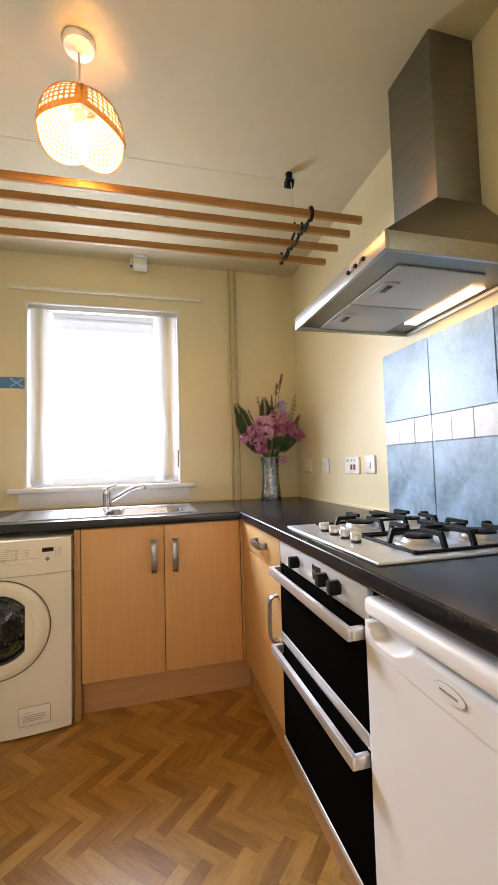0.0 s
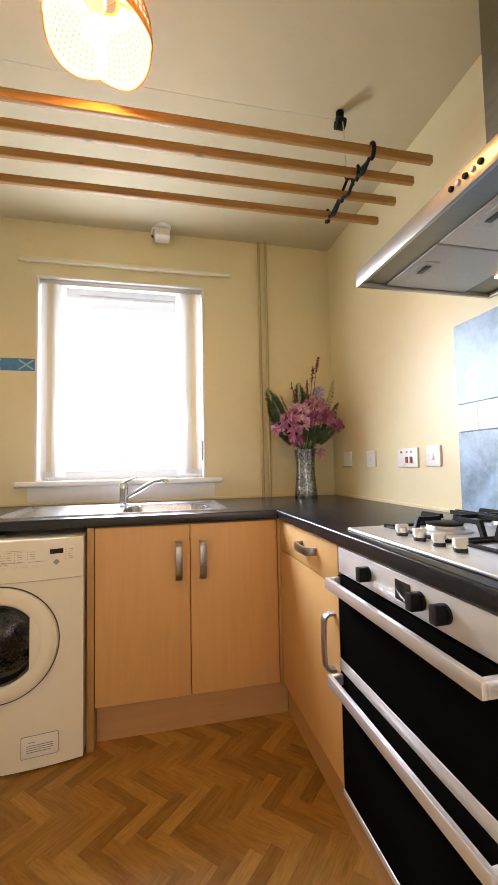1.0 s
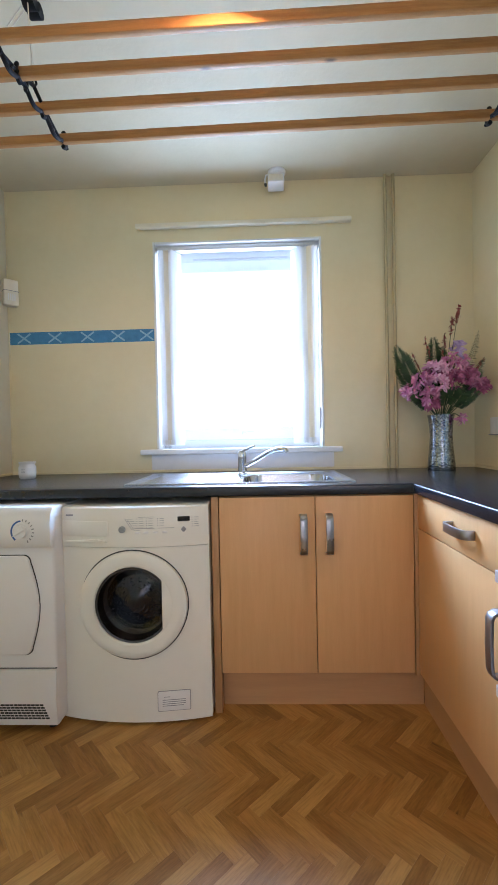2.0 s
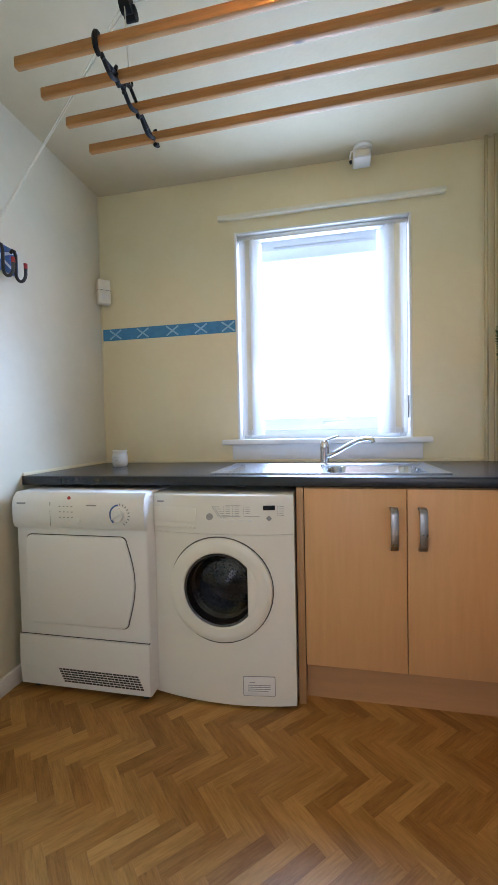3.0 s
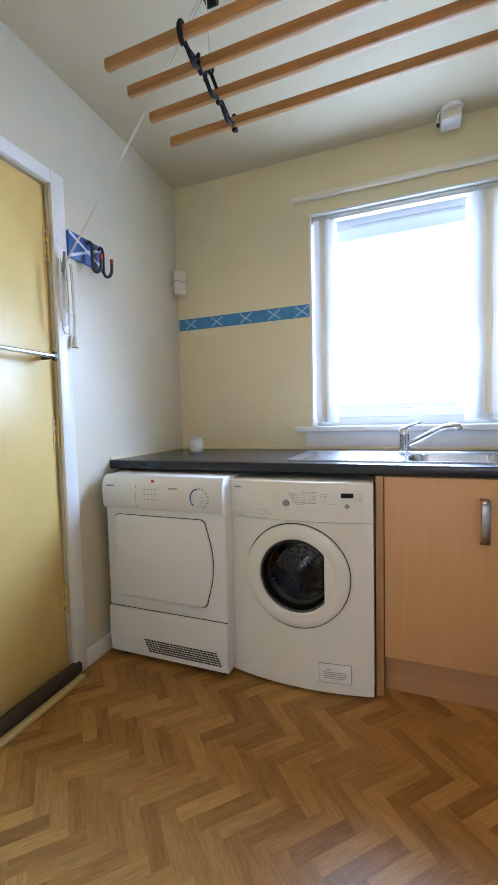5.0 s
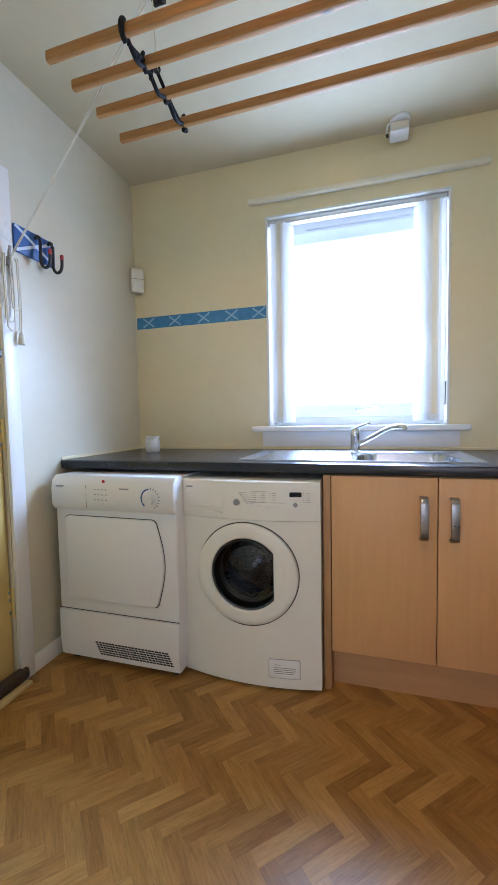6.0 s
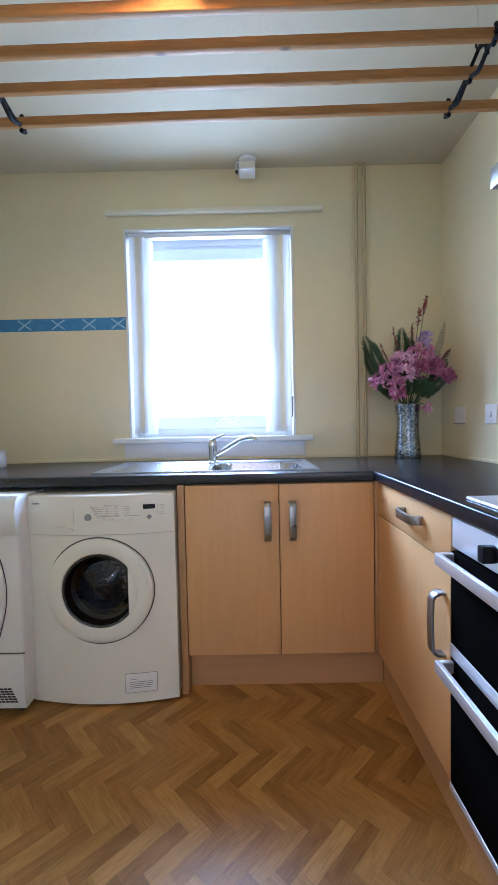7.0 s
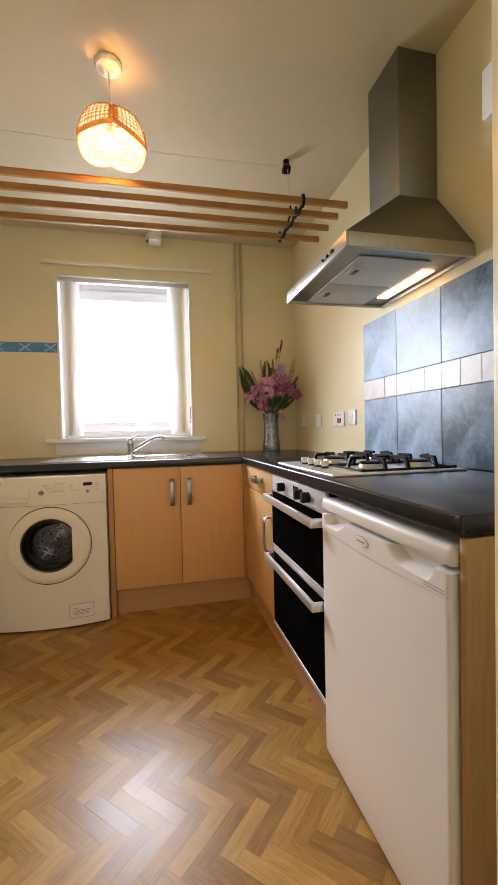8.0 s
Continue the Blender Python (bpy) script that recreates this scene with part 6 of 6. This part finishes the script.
for k in range(4):
    a0 = k * PANEL - math.pi / 2 + 0.12
    bm = bmesh.new()
    pierced(bm, a0, 0.0015, hole=0.33)
    shade = part("shade_panel", bm, "rattan", pend, "woven orange rattan shade panel")
    bm = bmesh.new()
    for q in range(1, 13):  # raised cane strands along and across
        tube(bm, [shade_point(a0 + PANEL * q / 13, 0.06 + 0.92 * v, 0.0022) for v in np.linspace(0, 1, 9)], 0.0009, 4)
    for q in range(2, 11):
        tube(bm, [shade_point(a0 + PANEL * u, 0.02 + 0.98 * q / 11, 0.0024) for u in np.linspace(0, 1, 9)], 0.0009, 4)
    tagged(part("cane_weave", bm, "rattan", shade), kind="stuff")
    bm = bmesh.new()
    pierced(bm, a0, -0.0015, hole=0.23)
    part("lining", bm, "paper", shade, "white pierced lining")
    bm = bmesh.new()
    tube(bm, [shade_point(a0, v, 0.003) for v in np.linspace(0.02, 1, 14)], 0.0036, 6)
    tube(bm, [shade_point(a0 + PANEL * u, 1.0, 0.002) for u in np.linspace(0, 1, 16)], 0.0014, 6)
    part("cane_edge", bm, "rattan", shade)
    bm = bmesh.new()
    tube(bm, [shade_point(a0 + PANEL * u, 0.02, 0.0) for u in np.linspace(0, 1, 9)], 0.0030, 6)
    tube(bm, [shade_point(a0, 0.02, 0.0), TIP @ Vector((0.016 * math.cos(a0), 0.016 * math.sin(a0), 0.272))], 0.0014, 6)
    part("crown_ring", bm, "rattan", shade)

# ---- floor blocks, last ----
BW, BL = 0.0455, 0.182
STEP, BAND = BW * math.sqrt(2), BL / math.sqrt(2)


def block_mesh(material):
    bm = bmesh.new()
    box(bm, (-BL / 2 + 0.0001, -BW / 2 + 0.0001, -0.001), (BL / 2 - 0.0001, BW / 2 - 0.0001, 0.0008))
    bmesh.ops.bevel(bm, geom=[e for e in bm.edges if all(v.co.z > 0 for v in e.verts)], offset=0.0001, segments=1, affect="EDGES", profile=0.5)
    me = bpy.data.meshes.new("floor_block")
    bm.to_mesh(me)
    bm.free()
    me.materials.append(M[material])
    uv = me.uv_layers.new(name="grain")
    for loop in me.loops:
        c = me.vertices[loop.vertex_index].co
        uv.data[loop.index].uv = (c.x, c.y)
    return me


def is_pale(b, k):
    """The print repeats: every other block pale in one course, pairs and singles in the next."""
    if b % 2 == 0:
        return (k + (b // 2) * 2) % 2 == 0
    return (k + 2 * (b // 2)) % 8 in (2, 3, 7)


near_block = {False: block_mesh("block"), True: block_mesh("block_pale")}
coords = np.array([v.co for v in near_block[False].vertices])
polys = [tuple(p.vertices) for p in near_block[False].polygons]
bottom_band, top_band = int((HS - 1.541) / BAND) - 1, int((YW - 1.541) / BAND) + 1
places = []
for b in range(bottom_band, top_band + 1):
    y = 1.541 + b * BAND
    shift = 0.0 if b % 2 == 0 else STEP / 2
    for k in range(-26, 32):
        x = -0.343 + shift + k * STEP
        if XL - 0.05 < x < XR and HS + 0.05 < y < YW:
            pale = is_pale(b, k) if random.random() > 0.14 else random.random() > 0.5
            places.append((x, y, 45 if b % 2 == 0 else -45, pale))
near_rect = [p for p in places if -0.75 < p[0] < 0.62 and 1.02 < p[1] < 2.10]
chosen = set(near_rect[:300])
for pale, material in ((False, "block_far"), (True, "block_far_pale")):
    far_v, far_f, count = [], [], 0
    for x, y, a, tone in places:
        if tone != pale:
            continue
        m = pose(x, y, 0.0005, 0, 0, a)
        if (x, y, a, tone) in chosen:
            piece("floor_block", near_block[tone], m, floor)
        else:
            base = count * len(coords)
            far_v += [tuple(m @ Vector(c)) for c in coords]
            far_f += [tuple(base + i for i in p) for p in polys]
            count += 1
    me = bpy.data.meshes.new("floor_blocks")
    me.from_pydata(far_v, [], far_f)
    me.materials.append(M[material])
    uv = me.uv_layers.new(name="grain")
    flat = np.array([coords[i][:2] for p in polys for i in p])
    offset = np.repeat(np.random.rand(count, 2) * (31, 17), len(flat), axis=0)
    uv.data.foreach_set("uv", (np.tile(flat, (count, 1)) + offset).ravel())
    rest = new("floor_blocks", me)
    rest.parent = floor
    tagged(rest, "pale oak herringbone blocks" if pale else "darker oak herringbone blocks", kind="stuff")
